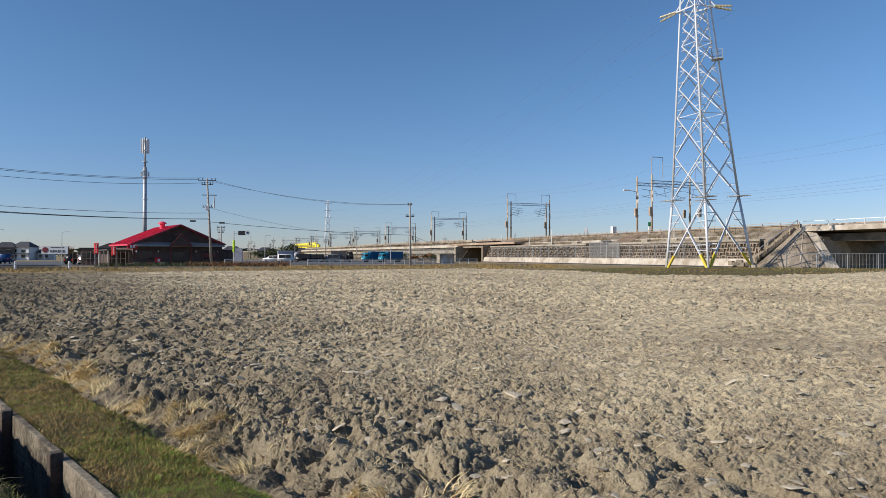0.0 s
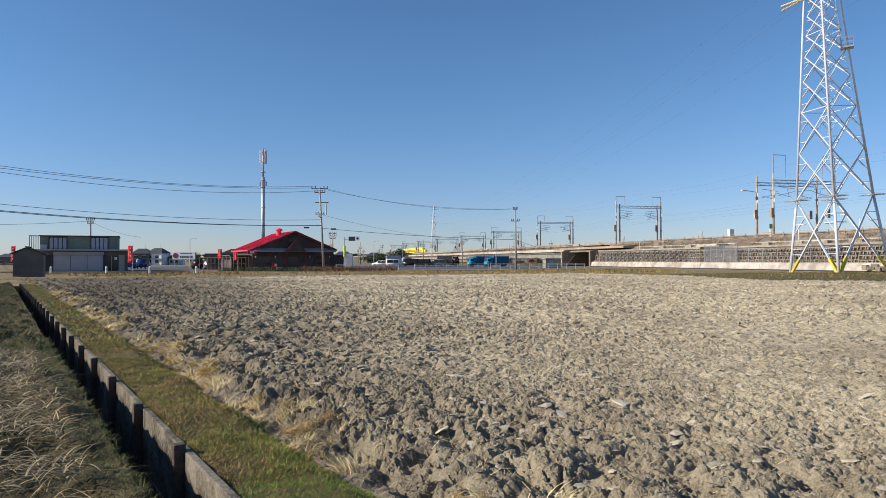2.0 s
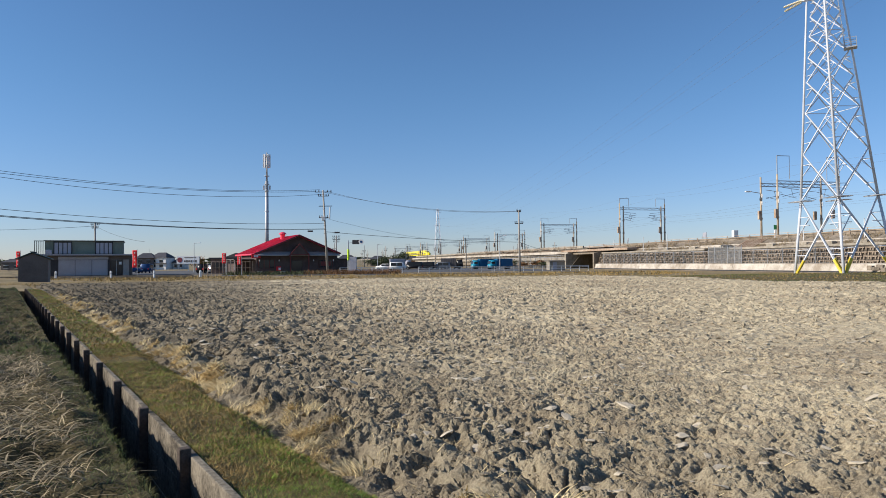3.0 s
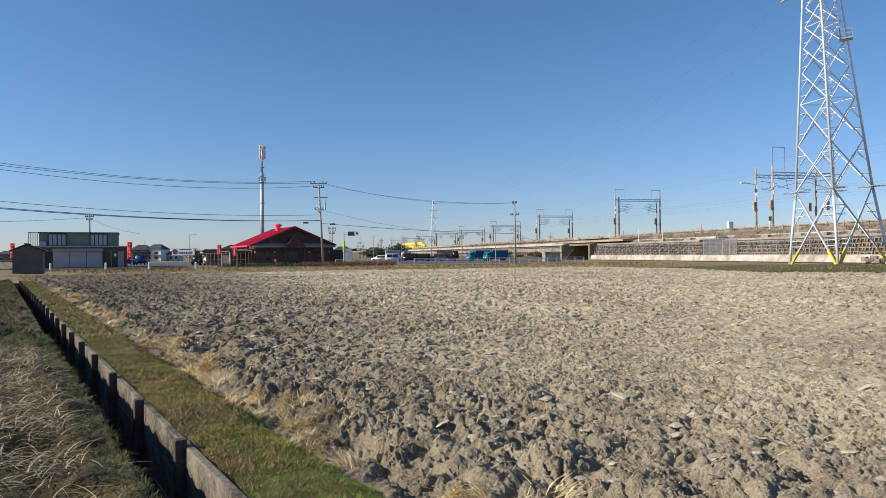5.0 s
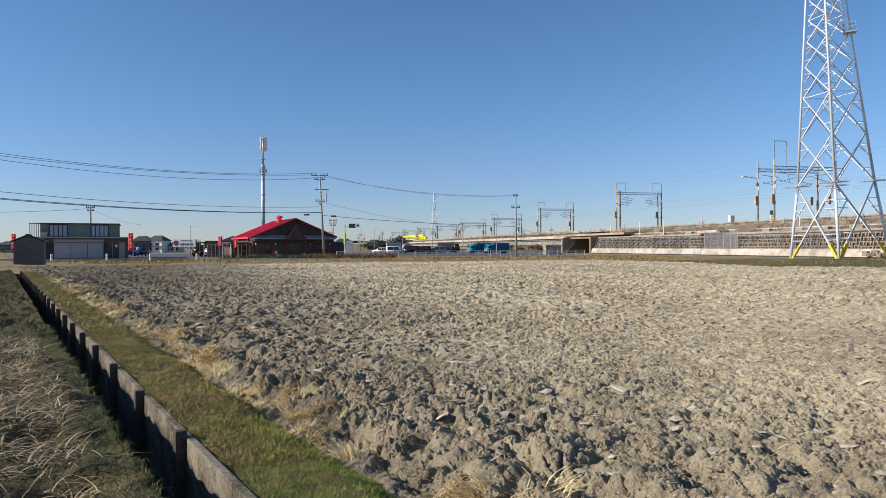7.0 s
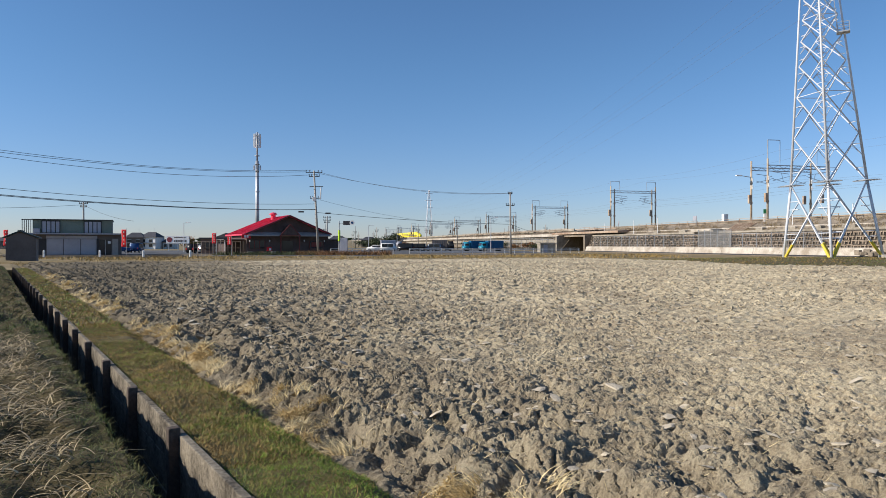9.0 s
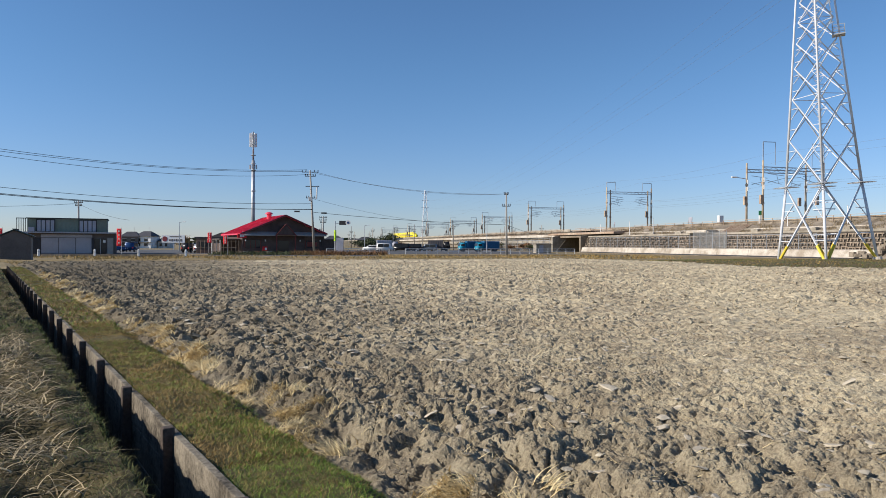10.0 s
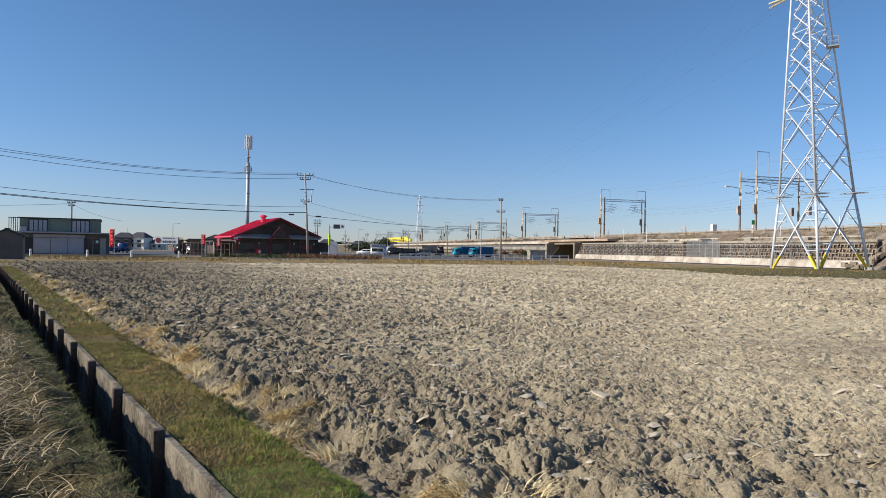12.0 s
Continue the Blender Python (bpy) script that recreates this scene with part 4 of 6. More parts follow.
def left_building():
    """Facade from -6 to 6 along its own x; the upper storey stands back above a ribbed canopy."""
    lb = thing("commercial_building", (-61.4, 112, LOW), 25, "two-storey grey building with green-grey upper cladding and shutters", "building")
    part("wall", box(B(), (0.75, 5, 1.7), (13.1, 10, 3.4)), GREY_DARK, lb, "grey ground floor wall")
    part("upper_wall", box(B(), (0.1, 5.5, 4.68), (11.6, 9, 2.2)), GREEN_CLAD, lb, "grey-green upper storey cladding")
    for k in range(20):
        part("cladding_rib", box(B(), (-5.6 + k * 0.6, 0.985, 4.68), (0.05, 0.03, 2.2)), GREEN_CLAD, lb)
    part("roof", box(B(), (0.1, 5.4, 5.84), (11.9, 9.4, 0.14)), DARK, lb, "dark flat roof edge")
    part("canopy", box(B(), (0.7, -0.5, 3.5), (13.4, 1.2, 0.22)), GREY_SHUT, lb, "pale grey ribbed canopy")
    for k in range(34):
        part("canopy_rib", box(B(), (-5.85 + k * 0.4, -1.12, 3.5), (0.09, 0.05, 0.24)), GALV, lb)
    for i in range(3):
        sh = part("shutter", box(B(), (-2.45 + i * 2.45, -0.04, 1.35), (2.38, 0.1, 2.55)), GREY_SHUT, lb, "grey roller shutter")
        for k in range(12):
            part("slat", box(B(), (-2.45 + i * 2.45, -0.10, 0.2 + k * 0.205), (2.34, 0.03, 0.16)), GREY_SHUT, sh)
    part("fascia", box(B(), (0.0, -0.06, 2.95), (7.4, 0.1, 0.5)), GREY_SHUT, lb, "grey band over the shutters")
    door = part("door", box(B(), (4.9, -0.05, 1.3), (1.7, 0.1, 2.5)), GLASS_DARK, lb, "dark glazed entrance door")
    part("frame", box(B(), (4.9, -0.12, 1.3), (0.07, 0.06, 2.5)), GALV, door)
    part("notice", box(B(), (5.5, -0.13, 2.1), (0.4, 0.03, 0.45)), WHITE, door, "small white notice")
    part("pier", box(B(), (3.75, -0.12, 1.35), (0.3, 0.2, 2.7)), DARK, lb)
    part("pier", box(B(), (6.4, -0.12, 1.35), (0.9, 0.2, 2.7)), GREY_BAND, lb)
    # Dark sheet on the wall puts the shade of an open doorway into colour.
    part("opening_shade", box(B(), (-4.7, -0.04, 1.35), (1.9, 0.1, 2.6)), DARK, lb, "dark panel for the shade in a doorway")
    for x0 in (-3.1, 3.0):
        w = part("window", box(B(), (x0, 0.96, 4.65), (2.6, 0.1, 2.0)), GLASS_DARK, lb, "wide window with pale blinds")
        for k in range(4):
            part("blind", box(B(), (x0 - 0.96 + k * 0.64, 0.88, 4.62), (0.5, 0.04, 1.8)), GREY_SHUT, w)
        for k in range(3):
            part("frame", box(B(), (x0 - 1.3 + k * 1.3, 0.86, 4.65), (0.09, 0.08, 2.0)), DARK, w)
        for z in (3.65, 5.65):
            part("frame", box(B(), (x0, 0.86, z), (2.7, 0.08, 0.09)), DARK, w)
    for i in range(5):
        part("stair_slat", box(B(), (-5.95 - i * 0.3, 1.0, 4.7), (0.09, 0.09, 2.3)), DARK, lb)
    part("stair_frame", box(B(), (-6.5, 1.0, 5.8), (1.5, 0.1, 0.12)), DARK, lb)
    part("stair_landing", box(B(), (-6.5, 1.6, 3.55), (1.5, 1.4, 0.12)), DARK, lb)
    for x0 in (-7.1, -6.0):
        part("stair_post", box(B(), (x0, 1.0, 1.8), (0.1, 0.1, 3.5)), DARK, lb)
    part("air_unit", box(B(), (-5.1, 0.6, 4.0), (0.9, 0.4, 0.7), 0, 0.03), GREY_SHUT, lb, "grey air conditioning unit")


left_building()


# ---------- restaurant ----------
def restaurant():
    th = 29
    rs = thing("restaurant", (-26.9, 117.0, LOW), th, "dark timber roadside restaurant with a bright red gabled roof", "building")
    W, D, E, R = 14.2, 14.0, 3.75, 6.75
    h = W / 2
    part("wall", prism(B(), [(-h, 0, 0), (h, 0, 0), (h, 0, E - 0.1), (0, 0, R - 0.2), (-h, 0, E - 0.1)], (0, D, 0)), DARK_WOOD, rs)
    for sx in (-1, 1):
        sl = (R - E) / h
        bm = B()
        e = h + (0.6 if sx < 0 else 0.3)
        prism(bm, [(0, -0.9, R), (e * sx, -0.9, R - sl * e), (e * sx, -0.9, R - sl * e - 0.22), (0, -0.9, R - 0.22)], (0, D + 1.6, 0))
        roof = part("roof", bm, RED_ROOF, rs, "bright red standing-seam roof slope")
        for k in range(24):
            yy = -0.85 + k * (D + 1.5) / 23
            part("seam", bar(B(), (0.02 * sx, yy, R + 0.02), (e * sx, yy, R - sl * e + 0.02), 0.05), RED_ROOF, roof)
    # dark open porch under the long eave
    part("porch_roof", box(B(), (-h - 1.9, 6.0, 2.55), (3.4, 11.0, 0.16), 0, 0.03), GREY_DARK, rs, "dark flat porch roof")
    part("porch_wall", box(B(), (-h - 1.3, 8.0, 1.24), (2.4, 7.0, 2.45)), DARK_WOOD, rs)
    for yy in (0.8, 4.2, 8.0, 11.2):
        part("porch_post", box(B(), (-h - 3.4, yy, 1.24), (0.13, 0.13, 2.46)), WHITE, rs)
    part("ventilator", rod(B(), (-1.2, 5.5, R - 0.6), (-1.2, 5.5, R + 0.3), 0.42, seg=14), RED_ROOF, rs, "round red roof ventilator")
    part("ventilator_cap", rod(B(), (-1.2, 5.5, R + 0.3), (-1.2, 5.5, R + 0.55), 0.72, 0.55, 14), RED_ROOF, rs)
    part("ventilator_top", rod(B(), (-1.2, 5.5, R + 0.55), (-1.2, 5.5, R + 0.7), 0.55, 0.15, 14), RED_ROOF, rs)
    part("fascia", bar(B(), (-h - 0.6, -0.95, R - (R - E) / h * (h + 0.6) - 0.1), (0, -0.95, R - 0.1), 0.12), DARK, rs)
    part("fascia", bar(B(), (h + 0.3, -0.95, R - (R - E) / h * (h + 0.3) - 0.1), (0, -0.95, R - 0.1), 0.12), DARK, rs)
    # awning band over the front
    bm = B()
    prism(bm, [(-h, -0.05, E + 0.1), (-h, -1.3, E - 0.45), (-h, -1.3, E - 0.62), (-h, -0.05, E - 0.2)], (W, 0, 0))
    part("awning", bm, GREY_BAND, rs, "grey metal awning along the front")
    # entrance gable
    g = part("entrance_gable", prism(B(), [(-1.8, 0, 3.3), (1.4, 0, 3.3), (-0.2, 0, 5.05)], (0, -1.7, 0)), DARK_WOOD, rs, "small entrance gable with red-brown trim")
    trim = mat("red_brown_trim", (0.22, 0.05, 0.045), 0.7, bump=0.1)
    part("trim", bar(B(), (-2.0, -1.75, 3.15), (-0.2, -1.75, 5.15), 0.11), trim, g)
    part("trim", bar(B(), (1.6, -1.75, 3.15), (-0.2, -1.75, 5.15), 0.11), trim, g)
    part("trim", bar(B(), (-1.8, -1.75, 3.3), (1.4, -1.75, 3.3), 0.10), trim, g)
    for x in (-1.8, 1.4):
        part("porch_post", box(B(), (x, -1.65, 1.55), (0.13, 0.13, 3.3)), trim, rs)
    for x0, w in ((-5.4, 2.6), (4.9, 2.4)):
        win = part("window", box(B(), (x0, -0.04, 1.75), (w, 0.1, 1.3)), GLASS_DARK, rs, "dark window")
        for k in range(4):
            part("mullion", box(B(), (x0 - w / 2 + k * w / 3, -0.10, 1.75), (0.08, 0.06, 1.3)), trim, win)
    part("door", box(B(), (-0.2, -0.05, 1.15), (1.8, 0.1, 2.3)), GLASS_DARK, rs, "dark glazed entrance door")
    for x in (-6.6, -3.3, 2.7, 6.3):
        part("wall_lamp", box(B(), (x, -0.14, 2.35), (0.16, 0.2, 0.3), 0, 0.03), WHITE, rs, "small white wall lamp")
    part("notice", box(B(), (4.9, -0.13, 1.75), (1.8, 0.05, 0.8)), trim, rs, "reddish notice board")
    for k in range(9):
        part("board", box(B(), (-h + 0.8 + k * 1.62, -0.02, 1.6), (0.06, 0.06, 3.1)), DARK_WOOD, rs)
    part("annex", box(B(), (h + 1.2, 4.0, 1.25), (2.4, 5, 2.5)), DARK_WOOD, rs, "low dark annex")
    part("annex_roof", box(B(), (h + 1.2, 4.0, 2.58), (2.7, 5.3, 0.16)), DARK, rs)
    for k, x in enumerate((-6.9, -5.0, -3.0, -1.2, 1.2, 3.4, 5.6)):
        part("planter", box(B(), (x, -1.5, 0.3), (0.8, 0.4, 0.55), 0, 0.05), trim if k % 2 else GREY_BAND, rs, "small planter box")
    part("pillar_sign", box(B(), (-3.9, -2.1, 1.0), (0.8, 0.12, 0.7), 0, 0.03), RED_FLAG, rs, "small red and white sign")
    part("pillar_sign_mark", box(B(), (-3.75, -2.18, 0.95), (0.35, 0.03, 0.4)), WHITE, rs)
    part("eave_sign", box(B(), (-h - 0.3, -1.05, 3.1), (1.5, 0.1, 0.7), 0, 0.02), RED_FLAG, rs, "red sign with pale marks")
    for x in (-0.75, -0.1):
        part("eave_sign_mark", box(B(), (-h - 0.3 + x * 0.6 + 0.25, -1.12, 3.1), (0.3, 0.04, 0.42)), WHITE, rs)
    return rs


restaurant()


def low_block():
    lb = thing("outbuilding", (-42.8, 128, LOW), 5, "low dark outbuilding with a shallow pitched roof", "building")
    part("wall", box(B(), (0, 3, 1.45), (6.2, 6, 2.9)), DARK_WOOD, lb)
    part("roof", prism(B(), [(-1.0, -0.4, 2.9), (3.4, -0.4, 2.9), (1.6, -0.4, 3.9)], (0, 7, 0)), GREY_DARK, lb, "grey shallow roof")
    part("fascia", box(B(), (0, -0.45, 2.9), (6.6, 0.12, 0.3)), DARK, lb)
    for x in (-1.9, 0.2, 2.2):
        part("window", box(B(), (x, -0.03, 1.5), (1.2, 0.1, 1.2)), GLASS_DARK, lb)


low_block()


# ---------- pergola and fence by the restaurant ----------
def trellis():
    tr = thing("trellis_fence", (-36.2, 108, LOW), 6, "thin weathered wooden post and rail frame", "fence")
    for i in range(7):
        part("post", box(B(), (-3.6 + i * 1.2, 0, 1.15), (0.06, 0.06, 2.3 - 0.25 * (i % 2))), RUSTY, tr)
    for z in (1.2, 2.2):
        part("rail", box(B(), (0, 0.06, z), (7.4, 0.05, 0.05)), RUSTY, tr)
    for i in range(7):
        part("post", box(B(), (-3.6 + i * 1.2, 2.4, 1.15), (0.06, 0.06, 2.3)), RUSTY, tr)


trellis()


# ---------- antenna mast and poles ----------
def antenna_mast():
    am = thing("antenna_mast", (-40.0, 145, LOW), 0, "tall grey tubular mobile phone mast with panel antennas", "mast")
    part("shaft", rod(B(), (0, 0, 0), (0, 0, 19.5), 0.45, 0.34, 16), GALV, am, "", True)
    part("upper_shaft", rod(B(), (0, 0, 19.5), (0, 0, 25.6), 0.2, 0.14, 12), GALV, am, "", True)
    part("joint", rod(B(), (0, 0, 12.9), (0, 0, 13.15), 0.5, seg=16), GALV, am)
    for k in range(6):
        a = k * math.pi / 3 + 0.2
        part("panel_antenna", box(B(), (0.66 * math.cos(a), 0.66 * math.sin(a), 23.8), (0.26, 0.2, 2.9), math.degrees(a), 0.05), WHITE, am, "pale panel antenna")
        bm = bar(B(), (0, 0, 22.9), (0.66 * math.cos(a), 0.66 * math.sin(a), 22.9), 0.09)
        bar(bm, (0, 0, 24.8), (0.66 * math.cos(a), 0.66 * math.sin(a), 24.8), 0.09)
        part("bracket", bm, GALV, am)
    for z in (17.4, 18.8, 20.6):
        bm = B()
        bmesh.ops.create_cone(bm, segments=16, cap_ends=True, radius1=0.56, radius2=0.56, depth=0.1, matrix=Matrix.Translation((0, 0, z)))
        part("ring", bm, GALV, am)
    for k in range(4):
        a = k * math.pi / 2
        part("radio_unit", box(B(), (0.66 * math.cos(a), 0.66 * math.sin(a), 18.1), (0.3, 0.25, 0.9), math.degrees(a), 0.03), GALV, am, "grey radio unit")


antenna_mast()


def utility_pole(x, y, h, label, arms, lean=0.0, gear=True, r=0.22):
    up = thing("utility_pole", (x, y, LOW), 0, label, "utility pole", "utility poles")
    part("shaft", rod(B(), (-lean * 0.0, 0, 0), (-lean, 0, h), r, r * 0.6, 12), POLE_CONC, up, "", True)
    for z, w in arms:
        xx = -lean * z / h
        part("crossarm", bar(B(), (xx - w, 0, z), (xx + w, 0, z), 0.11), DARK, up)
        for sx in (-1, -0.55, 0.55, 1):
            bm = B()
            for j in range(3):
                rod(bm, (xx + sx * w * 0.95, 0, z + 0.06 + j * 0.12), (xx + sx * w * 0.95, 0, z + 0.14 + j * 0.12), 0.11, 0.06, 8)
            part("insulator", bm, DARK, up)
    if gear:
        bm = B()
        rod(bm, (-lean * 0.75 + 0.9, 0, h * 0.66), (-lean * 0.75 + 1.0, 0, h * 0.80), 0.13, 0.10, 8)
        part("riser_cable", bm, GALV, up)
        part("gear_arm", bar(B(), (-lean * 0.8 - 0.9, 0, h * 0.81), (-lean * 0.8 + 1.4, 0, h * 0.81), 0.12), DARK, up)
        part("switch", box(B(), (-lean * 0.7 - 0.1, -0.25, h * 0.66), (0.6, 0.4, 0.7), 0, 0.05), GALV, up)
        for k in range(14):
            part("step", box(B(), (-lean * (2 + k * 0.7) / h, -0.15, 2 + k * 0.7), (0.5 if k % 2 else 0.3, 0.03, 0.03)), DARK, up)
    return up


POLE_A = (-21.6, 116.0)
POLE_B = (11.2, 117.0)
POLE_L = (-60.0, 72.0)
H_A, H_B, H_L = 14.3, 10.7, 13.8
utility_pole(*POLE_A, H_A, "tall leaning concrete utility pole with crossarms and switchgear", ((14.0, 1.4), (13.3, 0.9), (9.6, 0.9)), 0.75)
utility_pole(*POLE_B, H_B, "concrete utility pole with small transformer gear", ((10.4, 0.35), (8.4, 0.7)), 0.1, False, 0.19)
utility_pole(*POLE_L, H_L, "concrete utility pole by the farm road", ((14.2, 1.4), (9.5, 0.9)), 0.0, False)
utility_pole(-68.0, 128.0, 9.8, "plain utility pole behind the grey building", ((9.4, 0.8), (8.8, 0.6)), 0.0, False)
utility_pole(-28.6, 165.0, 8.6, "distant thin utility pole with crossarms", ((8.2, 0.9), (7.6, 0.9), (7.0, 0.7)), 0.0, False)


def cables():
    cb = thing("power_lines", (0, 0, 0), 0, "black overhead electricity and telephone cables between the poles", "cables")
    a, b, l = Vector((*POLE_A, LOW)), Vector((*POLE_B, LOW)), Vector((*POLE_L, LOW))
    ta = Vector((-0.75, 0, 0))
    for dx, dz in ((-1.3, 0), (-0.5, 0.3), (0.6, -0.45)):
        bm = B()
        hanging(bm, a + ta + Vector((dx, 0, 14.1 + dz)), l + Vector((dx, 0, 13.5 + dz)), 1.6 + 0.25 * dx, 0.028, 16)
        part("cable", bm, WIRE, cb)
    for z0, z1, sag in ((8.65, 9.1, 1.0), (7.65, 8.25, 0.8), (7.7, 8.15, 0.86)):
        bm = B()
        hanging(bm, a + ta * 0.5 + Vector((0, 0, z0)), l + Vector((0, 0, z1)), sag, 0.04 if z0 < 8 else 0.03, 16)
        part("cable", bm, WIRE, cb)
    for dx in (-0.4, 0.5):
        bm = B()
        hanging(bm, a + ta + Vector((dx + 0.5, 0, 14.0)), b + Vector((-0.1, 0, 10.5)), 1.2 + dx * 0.2, 0.024, 16)
        part("cable", bm, WIRE_GREY, cb)
    bm = B()
    hanging(bm, a + ta * 0.5 + Vector((0, 0, 7.2)), b + Vector((0, 0, 5.2)), 0.3, 0.035, 14)
    part("cable", bm, WIRE, cb)
    bm = B()
    hanging(bm, a + ta * 0.5 + Vector((0, 0, 9.5)), b + Vector((-4, 30, 6.0)), 1.0, 0.02, 14)
    part("cable", bm, WIRE_GREY, cb)
    bm = B()
    hanging(bm, b + Vector((0, 0, 5.2)), Vector((30, 190, 4.5)), 0.6, 0.03, 10)
    part("cable", bm, WIRE, cb)
    bm = B()
    hanging(bm, Vector((-68, 128, 9.0)), Vector((-100, 118, 8.4)), 0.6, 0.03, 10)
    part("cable", bm, WIRE, cb)
    part("cable", hanging(B(), Vector((-68, 128, 9.0)), Vector((-53, 116, 5.5)), 0.5, 0.025, 8), WIRE, cb)
    for f, z in ((0.055, 7.9), (0.5, 0)):
        if z:
            for p in (a + ta * 0.5 + Vector((-2.3, -1.3, 7.25)), a + ta * 0.5 + Vector((2.0, 0.05, 7.05))):
                part("closure", box(B(), p, (0.9, 0.2, 0.26), 0, 0.04), WIRE, cb, "black cable splice closure")
    return cb


cables()

# ---------- yellow train ----------
def train(nose_y, cars):
    """A high-speed train on the near track, its sloping nose towards the camera."""
    tr = thing("train", (0, 0, 0), 0, "bright yellow high-speed train with a navy stripe", "train")
    L = 25.0
    base = TOP + 0.55
    sec = [(-1.62, 0.25), (-1.68, 1.2), (-1.62, 2.2), (-1.25, 3.0), (-0.7, 3.35), (0.7, 3.35), (1.25, 3.0), (1.62, 2.2), (1.68, 1.2), (1.62, 0.25)]
    for c in range(cars):
        y0 = nose_y + c * L
        stations = [(0.0, 0.30, 0.28), (0.8, 0.55, 0.42), (2.5, 0.80, 0.58), (5.0, 0.95, 0.74), (7.5, 1, 0.90), (9.5, 1, 1), (L - 0.3, 1, 1)] if c == 0 else [(0.0, 1, 1), (L - 0.3, 1, 1)]
        bm = B()
        rings = []
        for d, w, h in stations:
            rings.append([bm.verts.new(track(y0 + d * 0.97, -2.15 + o * w, base + 0.25 + (z - 0.25) * h)) for o, z in sec])
        for a, b in zip(rings, rings[1:]):
            for i in range(len(sec)):
                j = (i + 1) % len(sec)
                bm.faces.new((a[i], a[j], b[j], b[i]))
        bm.faces.new(rings[0])
        bm.faces.new(rings[-1][::-1])
        body = part("carriage", bm, TRAIN_Y, tr, "", c == 0)
        s0 = 9.5 if c == 0 else 0.1
        for o in (-1.70, 1.70):
            bm = bar(B(), track(y0 + s0 * 0.97 - (6 if c == 0 else 0), -2.15 + o, base + 1.25), track(y0 + (L - 0.4) * 0.97, -2.15 + o, base + 1.25), 0.05, 0.34)
            part("stripe", bm, TRAIN_B, body, "navy stripe")
        for k in range(14 if c else 8):
            yy = y0 + (11 + k * 1.5 if c == 0 else 2.5 + k * 1.5) * 0.97
            part("window", box(B(), track(yy, -2.15 - 1.70, base + 1.95), (0.06, 0.62, 0.5), track_turn(yy)), GLASS_DARK, body)
        if c == 0:
            p = track(y0 + 5.6, -2.15, base + 2.55)
            part("windscreen", box(B(), p, (1.5, 2.2, 0.4), track_turn(y0), 0.12), GLASS_DARK, body, "dark windscreen")
        for d in (3.5, 21):
            part("bogie", box(B(), track(y0 + d, -2.15, base + 0.02), (2.2, 3.2, 0.5), track_turn(y0), 0.05), DARK, body)
        part("skirt", bar(B(), track(y0 + 5, -2.15, base + 0.15), track(y0 + L - 0.6, -2.15, base + 0.15), 3.0, 0.3), GREY_DARK, body)


train(402.0, 3)


# ---------- vehicles ----------
def car(x, y, rz, paint, label, L=4.3, Wd=1.7, H=1.55, van=False):
    c = thing("car", (x, y, LOW + 0.07), rz, label, "car")
    h = L / 2
    prof = [(-h, 0.28), (h, 0.28), (h, 0.75), (h - 0.15, 0.92), (h - 1.05, 1.0), (h - 1.7, H), (-h + 0.55, H), (-h + 0.08, 1.0)] if not van else \
           [(-h, 0.28), (h, 0.28), (h, 0.8), (h - 0.1, 1.0), (h - 0.35, 1.1), (h - 0.95, H), (-h + 0.15, H), (-h, 1.0)]
    bm = prism(B(), [(px, -Wd / 2, pz) for px, pz in prof], (0, Wd, 0))
    bmesh.ops.bevel(bm, geom=bm.edges[:], offset=0.06, segments=2, affect="EDGES")
    part("body", bm, paint, c, "", True)
    z0, z1 = 1.0, H - 0.12
    for sy in (-1, 1):
        for a, b in (((-h + 0.35), -0.25), (-0.15, h - 1.55 if not van else h - 1.0)):
            part("side_window", box(B(), ((a + b) / 2, sy * (Wd / 2 + 0.005), (z0 + z1) / 2), (b - a, 0.03, z1 - z0)), GLASS_DARK, c)
        part("headlight", box(B(), (h - 0.03, sy * (Wd / 2 - 0.28), 0.72), (0.1, 0.36, 0.16), 0, 0.02), WHITE, c)
        part("tail_light", box(B(), (-h + 0.02, sy * (Wd / 2 - 0.2), 0.85), (0.08, 0.2, 0.3), 0, 0.02), RED_FLAG, c)
    bm = B()
    a, b = (h - 1.06, 1.02), (h - 1.66, H - 0.06)
    if van:
        a, b = (h - 0.36, 1.13), (h - 0.92, H - 0.06)
    prism(bm, [(a[0] + 0.02, -Wd / 2 + 0.12, a[1]), (a[0] + 0.02, Wd / 2 - 0.12, a[1]), (b[0] + 0.02, Wd / 2 - 0.16, b[1]), (b[0] + 0.02, -Wd / 2 + 0.16, b[1])], (0.03, 0, 0.02))
    part("windscreen", bm, GLASS_DARK, c)
    for sx in (-1, 1):
        for sy in (-1, 1):
            w = part("wheel", rod(B(), (sx * (h - 0.8), sy * (Wd / 2 - 0.2), 0.32), (sx * (h - 0.8), sy * (Wd / 2 + 0.02), 0.32), 0.32, seg=16), RUBBER, c)
            part("rim", rod(B(), (sx * (h - 0.8), sy * (Wd / 2 + 0.0), 0.32), (sx * (h - 0.8), sy * (Wd / 2 + 0.035), 0.32), 0.2, seg=12), SILVER, w)
    return c


